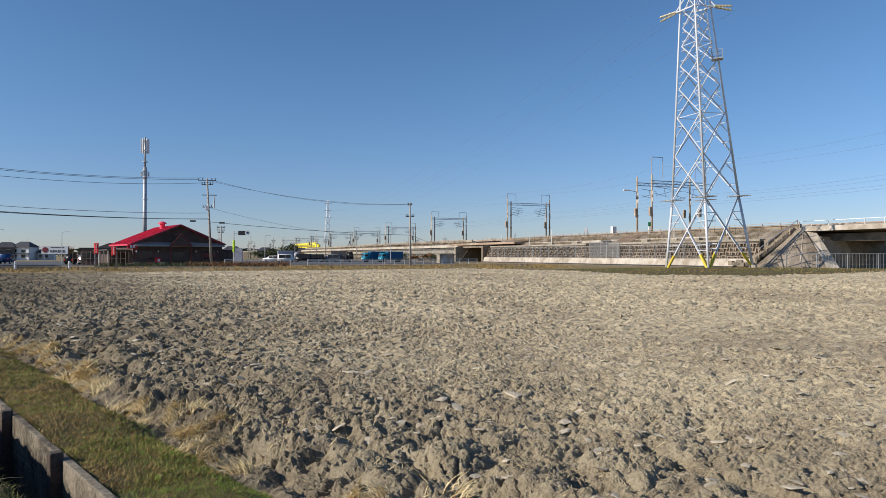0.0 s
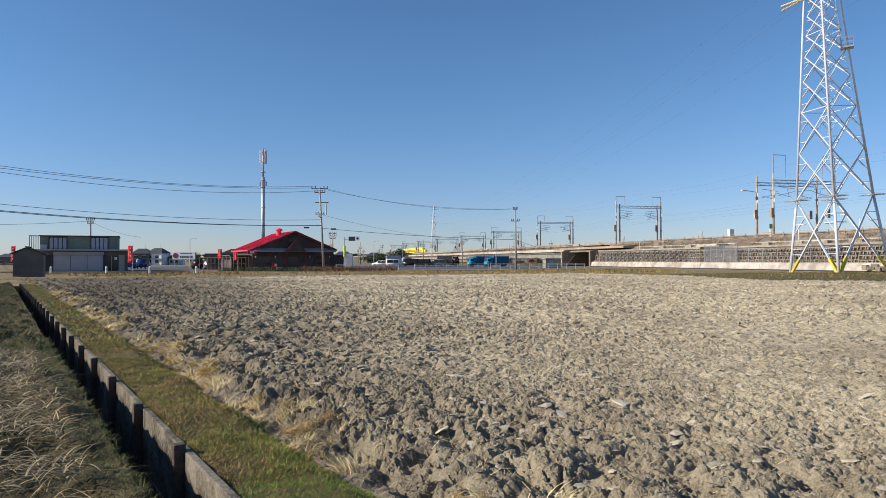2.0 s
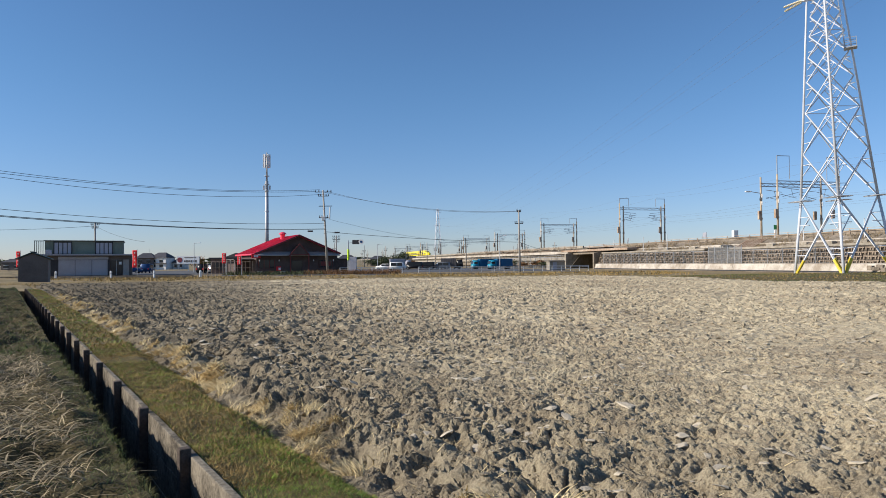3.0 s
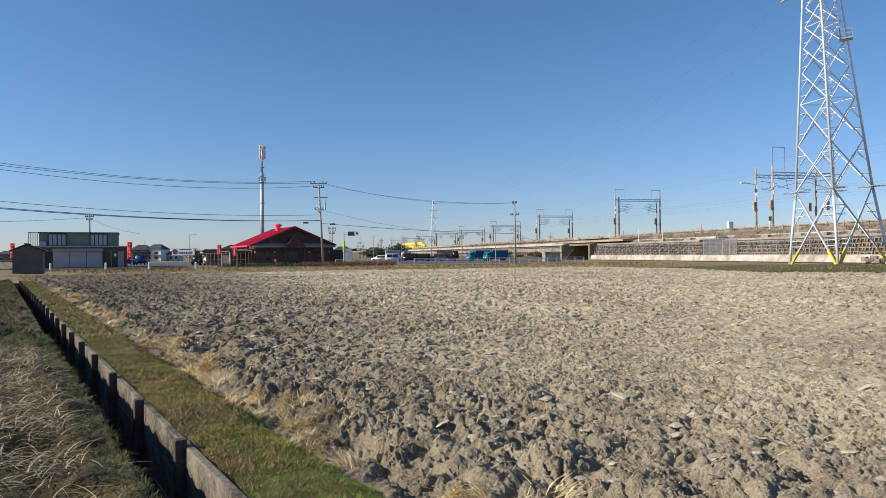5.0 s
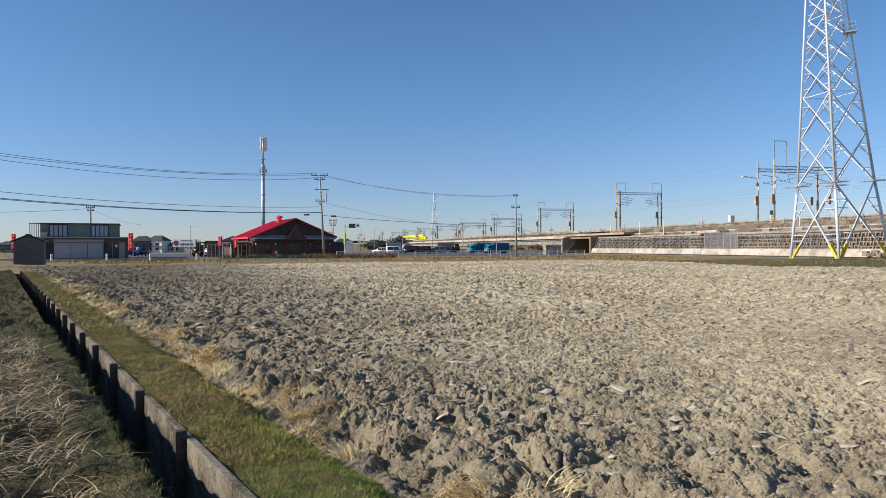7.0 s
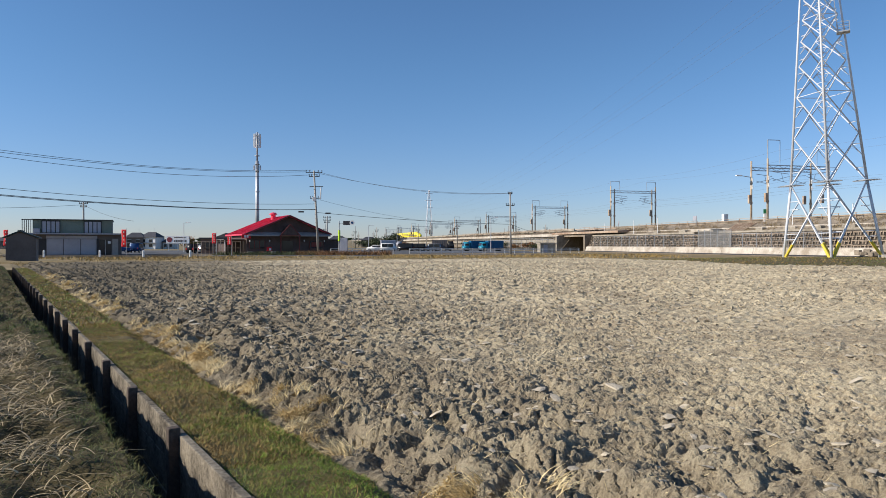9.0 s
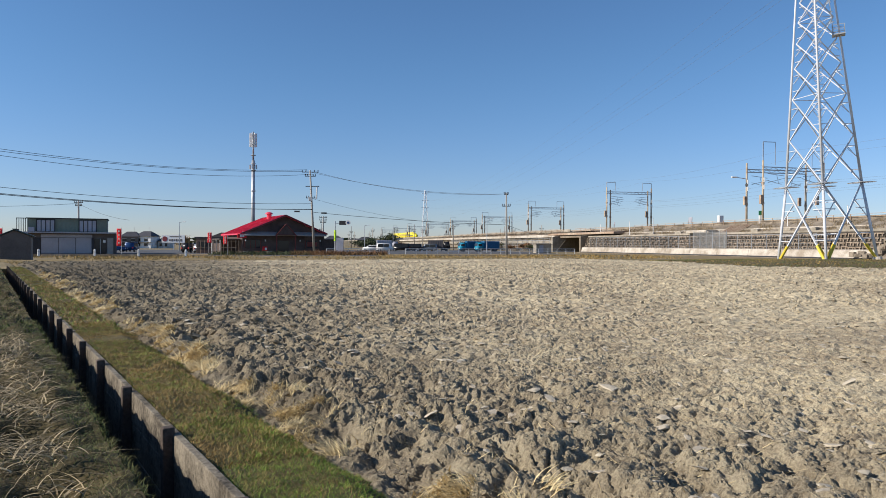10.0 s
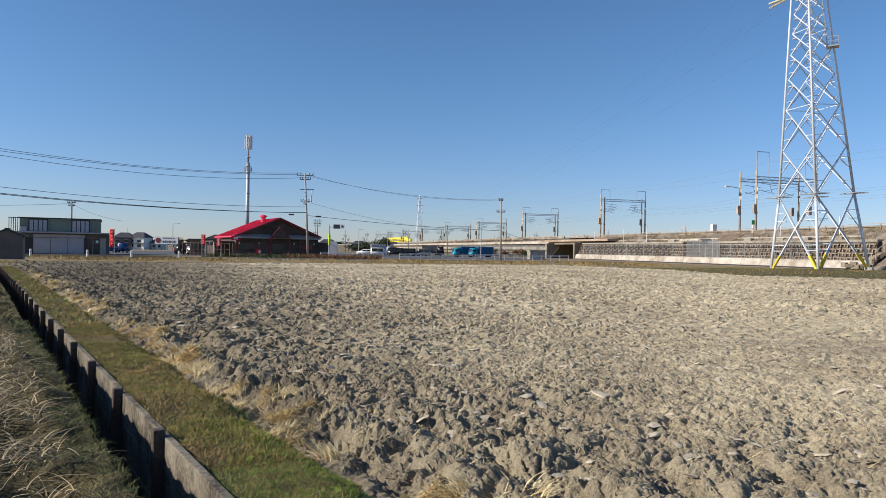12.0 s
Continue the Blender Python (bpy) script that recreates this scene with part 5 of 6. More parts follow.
def truck(x, y, rz, label, cab=None, bed=None, H=2.6):
    t = thing("truck", (x, y, LOW + 0.07), rz, label, "truck")
    bm = prism(B(), [(1.2, -0.95, 0.5), (2.9, -0.95, 0.5), (2.9, -0.95, 1.3), (2.65, -0.95, H - 0.35), (1.2, -0.95, H - 0.35)], (0, 1.9, 0))
    bmesh.ops.bevel(bm, geom=bm.edges[:], offset=0.07, segments=2, affect="EDGES")
    part("cab", bm, cab or BLUE_VAN, t, "bright blue cab", True)
    part("windscreen", prism(B(), [(2.93, -0.8, 1.35), (2.93, 0.8, 1.35), (2.72, 0.75, H - 0.5), (2.72, -0.75, H - 0.5)], (0.03, 0, 0.01)), GLASS_DARK, t)
    for sy in (-1, 1):
        part("side_window", box(B(), (2.1, sy * 0.96, 1.65), (0.9, 0.03, 0.55)), GLASS_DARK, t)
        part("headlight", box(B(), (2.92, sy * 0.65, 0.85), (0.08, 0.35, 0.22), 0, 0.02), WHITE, t)
        part("mirror", box(B(), (2.75, sy * 1.12, 1.7), (0.08, 0.16, 0.34), 0, 0.02), DARK, t)
    body = part("cargo_body", box(B(), (-0.95, 0, H / 2 + 0.35), (4.1, 2.0, H - 0.7), 0, 0.06), bed or BLUE_DEEP, t, "deep blue ribbed cargo body")
    for k in range(7):
        for sy in (-1, 1):
            part("rib", box(B(), (-2.8 + k * 0.62, sy * 1.02, H / 2 + 0.35), (0.07, 0.06, H - 0.8)), bed or BLUE_DEEP, body)
    part("chassis", box(B(), (0, 0, 0.55), (5.6, 0.9, 0.2)), DARK, t)
    for x0 in (-1.9, 1.9):
        for sy in (-1, 1):
            part("wheel", rod(B(), (x0, sy * 0.65, 0.4), (x0, sy * 0.97, 0.4), 0.4, seg=16), RUBBER, t)


car(-18.0, 176, 178, WHITE, "white estate car parked on the asphalt", 4.6)
car(-14.4, 174, 0, WHITE, "white boxy van parked beside the estate car", 4.2, 1.7, 1.95, True)
car(-10.6, 178, 175, BLACK_CAR, "black boxy minivan in the car park", 4.6, 1.75, 2.0, True)
for i, (dx, p, nm) in enumerate(((-6.5, BLACK_CAR, "black"), (-2.8, NAVY, "dark blue"), (0.8, BLACK_CAR, "black"), (-8.8, SILVER, "silver"))):
    car(dx, 186 + i * 2, 90, p, nm + " car in a row of parked cars", 4.3, 1.75, 1.6 if i % 2 else 1.85, bool(i % 2))
truck(-0.6, 182, 0, "dark flatbed truck parked in the yard", BLACK_CAR, GREY_DARK, 2.9)
car(-7.4, 180.5, 172, BLACK_CAR, "black boxy minivan parked side-on in the yard", 4.4, 1.75, 1.95, True)
car(-3.2, 181, 176, SILVER, "silver minivan parked side-on in the yard", 4.2, 1.75, 1.9, True)
truck(-15.0, 190, 10, "grey box truck parked in the yard", GREY_SHUT, GREY_SHUT, 2.9)
truck(7.2, 172, 195, "blue cargo truck parked in the yard")
truck(11.2, 168, 200, "blue cargo truck with a deep blue body in the yard")
car(-66.8, 140, 10, NAVY, "dark blue car parked by the grey building", 4.2, 1.7, 1.5)
car(-65.2, 144, 100, NAVY, "blue minivan parked facing the road", 4.4, 1.75, 1.9, True)
car(-55.6, 158, 95, BLACK_CAR, "black minivan parked facing the road", 4.2, 1.7, 1.95, True)
car(-48.6, 132, 85, BLACK_CAR, "black boxy car beside the restaurant", 4.2, 1.7, 1.8, True)
car(-46.2, 131, 95, SILVER, "silver hatchback beside the restaurant", 4.2, 1.7, 1.6)


# ---------- roads and yards beyond the field ----------
def flat(name, pts, z, material, label, category):
    ob = part(name, prism(B(), [(x, y, z - 0.06) for x, y in pts], (0, 0, 0.06)), material)
    return tagged(ob, label, category, kind="structure")


flat("road", [(-160, 84), (-22, 101), (34, 121), (34, 127), (-22, 108), (-160, 91)], LOW + 0.045, ASPHALT, "grey asphalt country road beyond the field", "road")
flat("yard", [(-75, 112), (-22, 122), (24, 140), (16, 215), (-90, 200)], LOW + 0.03, ASPHALT, "worn grey asphalt parking yard", "yard")
low = part("kerb_wall", prism(B(), [(-62, 86.8, LOW), (-62, 87.1, LOW), (-62, 87.1, LOW + 0.34), (-62, 86.8, LOW + 0.34)], (27, 4.0, 0)), CONC_DARK)
tagged(low, "low dark concrete kerb wall beside the road", "kerb", kind="structure")


def bund():
    xs, ds = np.linspace(-40, 15.5, 140), np.linspace(-3.2, 3.6, 14)
    X, D = np.meshgrid(xs, ds, indexing="ij")
    Y = 61.2 + (X + 24) * 0.405 + D
    Z = LOW - 0.04 + 0.40 * np.exp(-(D / 1.5) ** 2) + 0.14 * smooth_noise(X, Y, 1.1, 91) * np.exp(-(D / 2.6) ** 2)
    idx = np.arange(X.size).reshape(X.shape)
    f = np.stack([idx[:-1, :-1], idx[1:, :-1], idx[1:, 1:], idx[:-1, 1:]], -1).reshape(-1, 4)
    tagged(solid("bund", np.stack([X.ravel(), Y.ravel(), Z.ravel()], 1).tolist(), f.tolist(), EARTH), "low earth bund with dry ochre grass at the field's end", "bund", kind="structure")


bund()


def mound():
    """The grassy rise under the pylon."""
    r, a = np.meshgrid(np.linspace(0, 1, 16), np.linspace(0, 2 * math.pi, 48, endpoint=False), indexing="ij")
    X, Y = 42 + 26 * r * np.cos(a), 66 + 20 * r * np.sin(a)
    Z = LOW - 0.05 + 0.42 * (1 - r ** 2) + 0.14 * smooth_noise(X, Y, 1.5, 93) * (1 - r)
    idx = np.arange(X.size).reshape(X.shape)
    f = np.stack([idx[:-1], np.roll(idx, -1, 1)[:-1], np.roll(idx, -1, 1)[1:], idx[1:]], -1).reshape(-1, 4)[:, ::-1]
    tagged(solid("mound", np.stack([X.ravel(), Y.ravel(), Z.ravel()], 1).tolist(), f.tolist(), VERGE, True), "grassy green-brown ground under the pylon", "mound", kind="structure")


mound()


def guard_fence(x0, y0, x1, y1, label):
    gf = thing("guard_fence", (0, 0, 0), 0, label, "fence")
    p, q = Vector((x0, y0, LOW)), Vector((x1, y1, LOW))
    n = int((q - p).length / 2.0)
    for i in range(n + 1):
        c = p.lerp(q, i / n)
        part("post", bar(B(), c, c + Vector((0, 0, 1.05)), 0.10), WHITE, gf)
    for z in (0.45, 0.78, 1.02):
        part("rail", bar(B(), p + Vector((0, 0, z)), q + Vector((0, 0, z)), 0.07), WHITE, gf)


guard_fence(-19.5, 116, -9.5, 124, "white pipe guard fence by the road crossing")
guard_fence(-6.5, 123, 7.0, 127, "white pipe guard fence along the yard")
guard_fence(7.5, 129, 27, 138, "white pipe guard fence near the underpass")


def delineator():
    d = thing("bollard", (0, 0, LOW), 0, "white roadside marker bollard with a grey band", "bollard", "roadside bollards")
    part("post", rod(B(), (0, 0, 0), (0, 0, 0.9), 0.13, 0.13, 12), WHITE, d)
    part("band", rod(B(), (0, 0, 0.55), (0, 0, 0.66), 0.137, 0.137, 12), GALV, d, "grey reflective band")
    part("cap", rod(B(), (0, 0, 0.9), (0, 0, 0.97), 0.13, 0.06, 12), WHITE, d)
    part("foot", rod(B(), (0, 0, 0), (0, 0, 0.06), 0.2, 0.2, 12), DARK, d)
    return d


first = delineator()
for i, (x, y) in enumerate(((-51.3, 87.0), (-44.4, 87.5), (-39.0, 88.0), (-33.5, 89.5))):
    if i == 0:
        first.matrix_basis = pose(x, y, LOW + 0.04)
    else:
        copy_thing(first, pose(x, y, LOW + 0.04))


def banner(x, y, h, label, drop=2.35):
    b = thing("banner_flag", (x, y, LOW), 0, label, "banner")
    part("pole", rod(B(), (0.35, 0, 0), (0.35, 0, h + 0.15), 0.03, 0.02, 8), GALV, b)
    vs, fs = [], []
    for i in range(13):
        for j in range(5):
            z = h - drop * i / 12
            vs.append((0.33 - 0.62 * j / 4, 0.06 * math.sin(i * 0.7 + j * 0.9), z))
    for i in range(12):
        for j in range(4):
            a = i * 5 + j
            fs.append((a, a + 1, a + 6, a + 5))
    cl = solid("cloth", vs, fs, RED_FLAG, True)
    cl.parent = b
    md = cl.modifiers.new("thickness", "SOLIDIFY")
    md.thickness = 0.01
    for k in range(4):
        part("lettering", box(B(), (0.03, -0.09, h - 0.15 * drop - k * 0.22 * drop), (0.15, 0.012, 0.2)), CREAM, b, "pale illegible lettering bar")


banner(-43.2, 91.5, 3.75, "tall red advertising banner on a thin pole")
banner(-36.0, 106, 3.5, "red and white roadside banner by the restaurant", 1.6)
banner(-33.9, 107, 3.0, "red and white shop banner on a pole", 1.3)
banner(-64.6, 100, 3.9, "red advertising banner by the farm road")


def road_sign():
    rs = thing("traffic_sign", (-17.6, 113, LOW), 0, "grey signal pole with a dark sign arm and fluorescent sleeve", "road sign")
    part("pole", rod(B(), (0, 0, 0), (0, 0, 5.6), 0.10, 0.08, 12), GALV, rs)
    part("sleeve", rod(B(), (0, 0, 2.3), (0, 0, 4.1), 0.19, 0.19, 12), HIVIS, rs, "fluorescent yellow sleeve")
    part("arm", bar(B(), (0, 0, 5.15), (1.9, 0, 5.35), 0.07), GALV, rs)
    part("sign_board", box(B(), (1.25, -0.06, 5.3), (1.15, 0.06, 0.7), 0, 0.02), DARK, rs, "dark rectangular sign board")
    part("sign_disc", rod(B(), (2.15, -0.10, 5.35), (2.15, -0.04, 5.35), 0.42, seg=24), WHITE, rs, "round white sign")
    part("sign_disc_mark", rod(B(), (2.15, -0.12, 5.35), (2.15, -0.095, 5.35), 0.2, seg=20), NAVY, rs)
    part("control_cabinet", box(B(), (0.75, 0.1, 1.5), (1.2, 0.5, 2.6), 0, 0.04), GREY_SHUT, rs, "pale grey cabinet")


road_sign()


def sign_board():
    sb = thing("billboard", (-74.6, 190, LOW), 0, "white roadside billboard with a red-brown disc and dark lettering", "billboard")
    part("board", box(B(), (0, 0, 3.1), (6.4, 0.2, 2.1), 0, 0.02), WHITE, sb)
    part("disc", rod(B(), (-2.3, -0.16, 3.1), (-2.3, -0.11, 3.1), 0.72, seg=24), mat("red_brown_disc", (0.25, 0.04, 0.05), 0.6), sb)
    for k in range(6):
        part("lettering", box(B(), (-0.9 + k * 0.62, -0.13, 2.75), (0.42, 0.03, 0.5 + 0.15 * (k % 2))), GREY_DARK, sb, "dark lettering bar")
    part("lettering", box(B(), (0.6, -0.13, 3.75), (3.2, 0.03, 0.22)), GREY_DARK, sb, "dark lettering bar")
    for x in (-2.6, 0, 2.6):
        part("post", box(B(), (x, 0.1, 1.05), (0.16, 0.16, 2.1)), GALV, sb)


sign_board()


def street_lamp(x, y, h, label, rz=0):
    sl = thing("street_lamp", (x, y, LOW), rz, label, "street lamp", "street lamps")
    part("pole", rod(B(), (0, 0, 0), (0, 0, h), 0.10, 0.06, 10), GALV, sl)
    part("arm", rod(B(), (0, 0, h), (0.9, 0, h + 0.15), 0.05, 0.04, 8), GALV, sl)
    part("lamp_head", box(B(), (1.15, 0, h + 0.14), (0.7, 0.28, 0.14), 0, 0.04), WHITE, sl)


street_lamp(-59.5, 155, 6.6, "grey street lamp by the car park")
street_lamp(-21.4, 190, 7.0, "slender street lamp in the yard")
street_lamp(-14.5, 205, 6.8, "slender street lamp in the yard behind")
street_lamp(10.0, 150, 7.5, "slender street lamp by the trucks")


# ---------- houses ----------
def house(x, y, w, d, e, r, rz, wall, label, hip=True):
    h = thing("house", (x, y, LOW), rz, label, "house")
    part("wall", box(B(), (0, 0, e / 2), (w, d, e)), wall, h)
    o = 0.5
    bm = B()
    a = [bm.verts.new(p) for p in ((-w / 2 - o, -d / 2 - o, e), (w / 2 + o, -d / 2 - o, e), (w / 2 + o, d / 2 + o, e), (-w / 2 - o, d / 2 + o, e))]
    k = w * 0.25 if hip else w / 2 + o
    b = [bm.verts.new((-k, 0, r)), bm.verts.new((k, 0, r))]
    bm.faces.new((a[0], a[1], b[1], b[0]))
    bm.faces.new((a[2], a[3], b[0], b[1]))
    bm.faces.new((a[1], a[2], b[1]))
    bm.faces.new((a[3], a[0], b[0]))
    bm.faces.new(a[::-1])
    part("roof", bm, TILE_DARK, h, "dark tiled roof")
    for z in ((1.4, e - 1.3) if e > 4 else (1.4,)):
        for x0 in (-w * 0.28, w * 0.2):
            win = part("window", box(B(), (x0, -d / 2 - 0.03, z), (w * 0.22, 0.1, 1.1)), GLASS_DARK, h)
            part("window_frame", box(B(), (x0, -d / 2 - 0.08, z + 0.58), (w * 0.24, 0.06, 0.08)), WHITE, win)
            part("sill", box(B(), (x0, -d / 2 - 0.08, z - 0.58), (w * 0.24, 0.08, 0.06)), WHITE, win)
    if e > 4:
        part("eave_band", box(B(), (0, -d / 2 - 0.35, e * 0.52), (w + 0.6, 0.8, 0.16)), TILE_DARK, h)
        part("aerial", bar(B(), (w * 0.15, 0, r - 0.4), (w * 0.15, 0, r + 1.6), 0.06), GALV, h)
    return h


house(-117, 258, 6.2, 6, 4.4, 6.3, 10, GREY_DARK, "two-storey grey house with a dark hipped roof")
house(-111.5, 259, 6.2, 6, 4.5, 6.5, -8, WHITE, "two-storey white house with a dark roof")
house(-105.5, 262, 4.2, 5, 2.6, 4.6, 0, CREAM, "small pale house behind the white one")
house(-175, 270, 9, 6, 3.2, 4.6, 5, GREY_DARK, "low dark house far beyond the farm road")
house(-165, 300, 10, 7, 4.8, 6.8, -5, CREAM, "pale two-storey house far beyond the road")
house(-149, 300, 10, 6, 4.6, 6.4, 5, GREY_DARK, "grey two-storey house in the distance")
house(-84, 300, 14, 8, 4.4, 5.8, 0, CREAM, "long pale low building in the distance", False)
house(-71, 290, 9, 6, 3.4, 4.8, 0, GREY_DARK, "low brown-grey house behind the billboard")
house(-52, 330, 8, 6, 4.2, 6.0, 8, CREAM, "distant pale house behind the restaurant")
house(-20, 420, 16, 8, 4.5, 6.2, 0, CREAM, "distant long house on the plain", False)
house(-48, 430, 9, 8, 4.5, 6.6, 0, GREY_DARK, "distant grey house on the plain")
house(112, 118, 13, 9, 3.2, 4.6, -25, WHITE, "white low shed building seen past the railway bridge", False)
house(135, 140, 10, 8, 4.8, 6.6, -20, CREAM, "pale two-storey house seen past the railway bridge")


def white_shelter(x, y):
    ws = thing("equipment_cabin", (x, y, LOW), 15, "small pale trackside equipment cabin", "cabin")
    part("wall", box(B(), (0, 0, 0.95), (3.6, 1.8, 1.9), 0, 0.03), CONC, ws)
    part("roof", box(B(), (0, -0.1, 1.98), (4.0, 2.3, 0.16), 0, 0.03), CONC_PALE, ws)
    part("door", box(B(), (-0.6, -0.92, 0.9), (0.9, 0.06, 1.6)), GREY_SHUT, ws)


white_shelter(22.2, 150)
cab = thing("signal_box", (*track(127, -5.6)[:2], TOP + 0.3), track_turn(127), "white trackside cabinet on the embankment", "cabinet")
part("cabinet", box(B(), (0, 0, 0.75), (0.9, 0.7, 1.5), 0, 0.04), WHITE, cab)
part("plinth", box(B(), (0, 0, -0.3), (1.0, 0.8, 0.7)), CONC, cab)
for gy, w in ((135.5, 2.6), (165, 1.2)):
    p = track(gy, -5.9, TOP)
    sg = thing("trackside_board", tuple(p), track_turn(gy) + 70, "grey framed trackside board on posts", "board")
    part("board", box(B(), (0, 0, 1.35), (w, 0.08, 0.9)), GREY_SHUT, sg)
    for dx in (-w / 2 + 0.1, w / 2 - 0.1):
        part("post", box(B(), (dx, 0.06, 0.6), (0.09, 0.09, 1.5)), GALV, sg)
for gy, o, h in ((152, -9.5, 3.2), (166, -9.0, 3.0), (142, -10, 3.4), (108, -8, 3.2), (97, -8, 3.6)):
    p = track(gy, o, 3.6)
    st = thing("marker_post", tuple(p), 0, "slender white trackside post", "post", "trackside posts")
    part("post", rod(B(), (0, 0, 0), (0, 0, h), 0.07, 0.06, 8), WHITE, st)
    part("cap", rod(B(), (0, 0, h), (0, 0, h + 0.08), 0.09, 0.03, 8), GALV, st)
mp = thing("track_signal", tuple(track(116, -6.3, TOP)), 0, "white trackside post with a small green sign", "sign")
part("post", box(B(), (0, 0, 0.6), (0.3, 0.3, 1.6)), WHITE, mp)
part("sign", box(B(), (0.1, -0.1, 1.75), (0.75, 0.06, 0.75)), mat("green_enamel", (0.03, 0.22, 0.09), 0.5), mp, "small green sign")


def panel_fence():
    pf = thing("panel_fence", (0, 0, 0), 0, "grey steel mesh fence on the grass below the bridge", "fence")
    p, q = Vector((52.0, 74.5, LOW)), Vector((73, 70.5, LOW))
    n = 6
    for i in range(n + 1):
        c = p.lerp(q, i / n)
        part("post", bar(B(), c, c + Vector((0, 0, 2.0)), 0.09), GALV, pf)
    for i in range(n):
        a, b = p.lerp(q, i / n), p.lerp(q, (i + 1) / n)
        bm = B()
        for k in range(9):
            c = a.lerp(b, (k + 0.5) / 9)
            bar(bm, c + Vector((0, 0, 0.1)), c + Vector((0, 0, 1.9)), 0.025)
        for z in (0.1, 0.7, 1.3):
            bar(bm, a + Vector((0, 0, z)), b + Vector((0, 0, z)), 0.025)
        part("mesh", bm, GLASS_MESH, pf)
        part("rail", bar(B(), a + Vector((0, 0, 1.95)), b + Vector((0, 0, 1.95)), 0.06), GALV, pf)


panel_fence()


# ---------- far pylon and its conductors ----------
# Steel paled and cooled so that distance haze sits in its colour.
HAZE = mat("hazy_pale_steel", (0.74, 0.76, 0.80), 0.8, var=0.1, bump=0)


def far_pylon(x, y, h, w, label):
    fp = thing("far_pylon", (x, y, LOW), 20, label, "pylon")
    def c(k, z):
        a = math.pi / 2 * k + 0.6
        r = w * (1 - 0.86 * z / h)
        return Vector((r * math.cos(a), r * math.sin(a), z))
    lv = [0, 0.22, 0.4, 0.54, 0.66, 0.76, 0.84, 0.91, 1.0]
    for k in range(4):
        part("leg", bar(B(), c(k, 0), c(k, h), 0.2), HAZE, fp)
        bm = B()
        for a, b in zip(lv, lv[1:]):
            bar(bm, c(k, a * h), c((k + 1) % 4, b * h), 0.1)
            bar(bm, c((k + 1) % 4, a * h), c(k, b * h), 0.1)
        part("bracing", bm, HAZE, fp)
    for z in (0.7, 0.82, 0.94):
        part("crossarm", bar(B(), (-2.6, 0, z * h), (2.6, 0, z * h), 0.3), HAZE, fp)


far_pylon(-11.5, 480, 40, 4.0, "distant grey lattice pylon on the plain")
far_pylon(-190, 760, 38, 5, "very distant grey lattice pylon")


def conductors():
    cd = thing("transmission_lines", (0, 0, 0), 0, "thin high-voltage conductors between the pylons", "cables")
    for dx, z0, z1 in ((-3.2, 31.1, 28), (3.2, 31.1, 28), (-3.1, 35.9, 33), (3.1, 35.9, 33)):
        bm = B()
        hanging(bm, Vector((TX + dx * 0.9, TY + dx * -0.35, z0)), Vector((-11.5 + dx, 480, z1)), 9.0, 0.010, 24)
        part("wire", bm, WIRE_GREY, cd)


conductors()


# ---------- trees and shrubs ----------
def shrub(x, y, w, h, n, label, trunk=True, leaf=None):
    sh = thing("shrub" if h < 3 else "tree", (x, y, LOW), 0, label, "shrub" if h < 3 else "tree")
    bm = rod(B(), (0, 0, 0), (0.05, 0, h * 0.5), 0.05 * h, 0.025 * h, 8)
    ends = []
    for i in range(9):
        a = random.uniform(0, 6.28)
        e = Vector((math.cos(a) * w * random.uniform(0.2, 0.45), math.sin(a) * w * 0.3, h * random.uniform(0.55, 0.92)))
        ends.append(e)
        rod(bm, (0.03, 0, h * random.uniform(0.2, 0.45)), e, 0.015 * h, 0.005 * h, 5)
    part("trunk", bm, BARK, sh)
    vs, fs = [], []
    for i in range(n):
        c = random.choice(ends) + Vector((random.gauss(0, w * 0.13), random.gauss(0, w * 0.13), random.gauss(0, h * 0.11)))
        c.z = max(0.15, c.z)
        s = random.uniform(0.12, 0.24) * (1 + h * 0.12)
        u = Vector((random.gauss(0, 1), random.gauss(0, 1), random.gauss(0, 1))).normalized()
        v = u.orthogonal().normalized() * s
        u *= s
        k = len(vs)
        vs += [tuple(c - u), tuple(c + v * 0.5), tuple(c + u), tuple(c - v * 0.5)]
        fs.append((k, k + 1, k + 2, k + 3))
    ob = solid("crown", vs, fs, leaf or LEAF)
    ob.parent = sh


shrub(-19.5, 205, 5.5, 3.6, 900, "dark broadleaf tree beyond the yard")
shrub(-16.5, 208, 5.0, 4.6, 900, "dark rounded tree beyond the yard")
shrub(-23.5, 206, 6.0, 2.9, 900, "dense green-brown shrub beyond the yard")
shrub(-14.0, 215, 4.0, 2.6, 500, "low brown shrub beyond the yard", True, PINK_STAIN)
shrub(-96, 250, 6, 4.2, 700, "brown leafless-looking tree by the houses", True, PINK_STAIN)
shrub(-58, 240, 6, 3.8, 700, "brown tree behind the car park", True, PINK_STAIN)
shrub(-130, 262, 6, 4.4, 700, "dark garden tree by the houses")
for sy, sw, shh in ((196, 3.2, 1.7), (203, 4.0, 2.2), (213, 3.4, 1.6), (226, 4.5, 2.4), (243, 5.0, 2.2), (262, 5.0, 2.6)):
    p = track(sy, -14.2)
    shrub(p.x, p.y, sw, shh, 420, "low brown-green brush at the embankment's foot", True, PINK_STAIN if sy % 2 else None)
shrub(20, 300, 7, 3.6, 600, "dark shrub by the far railway")


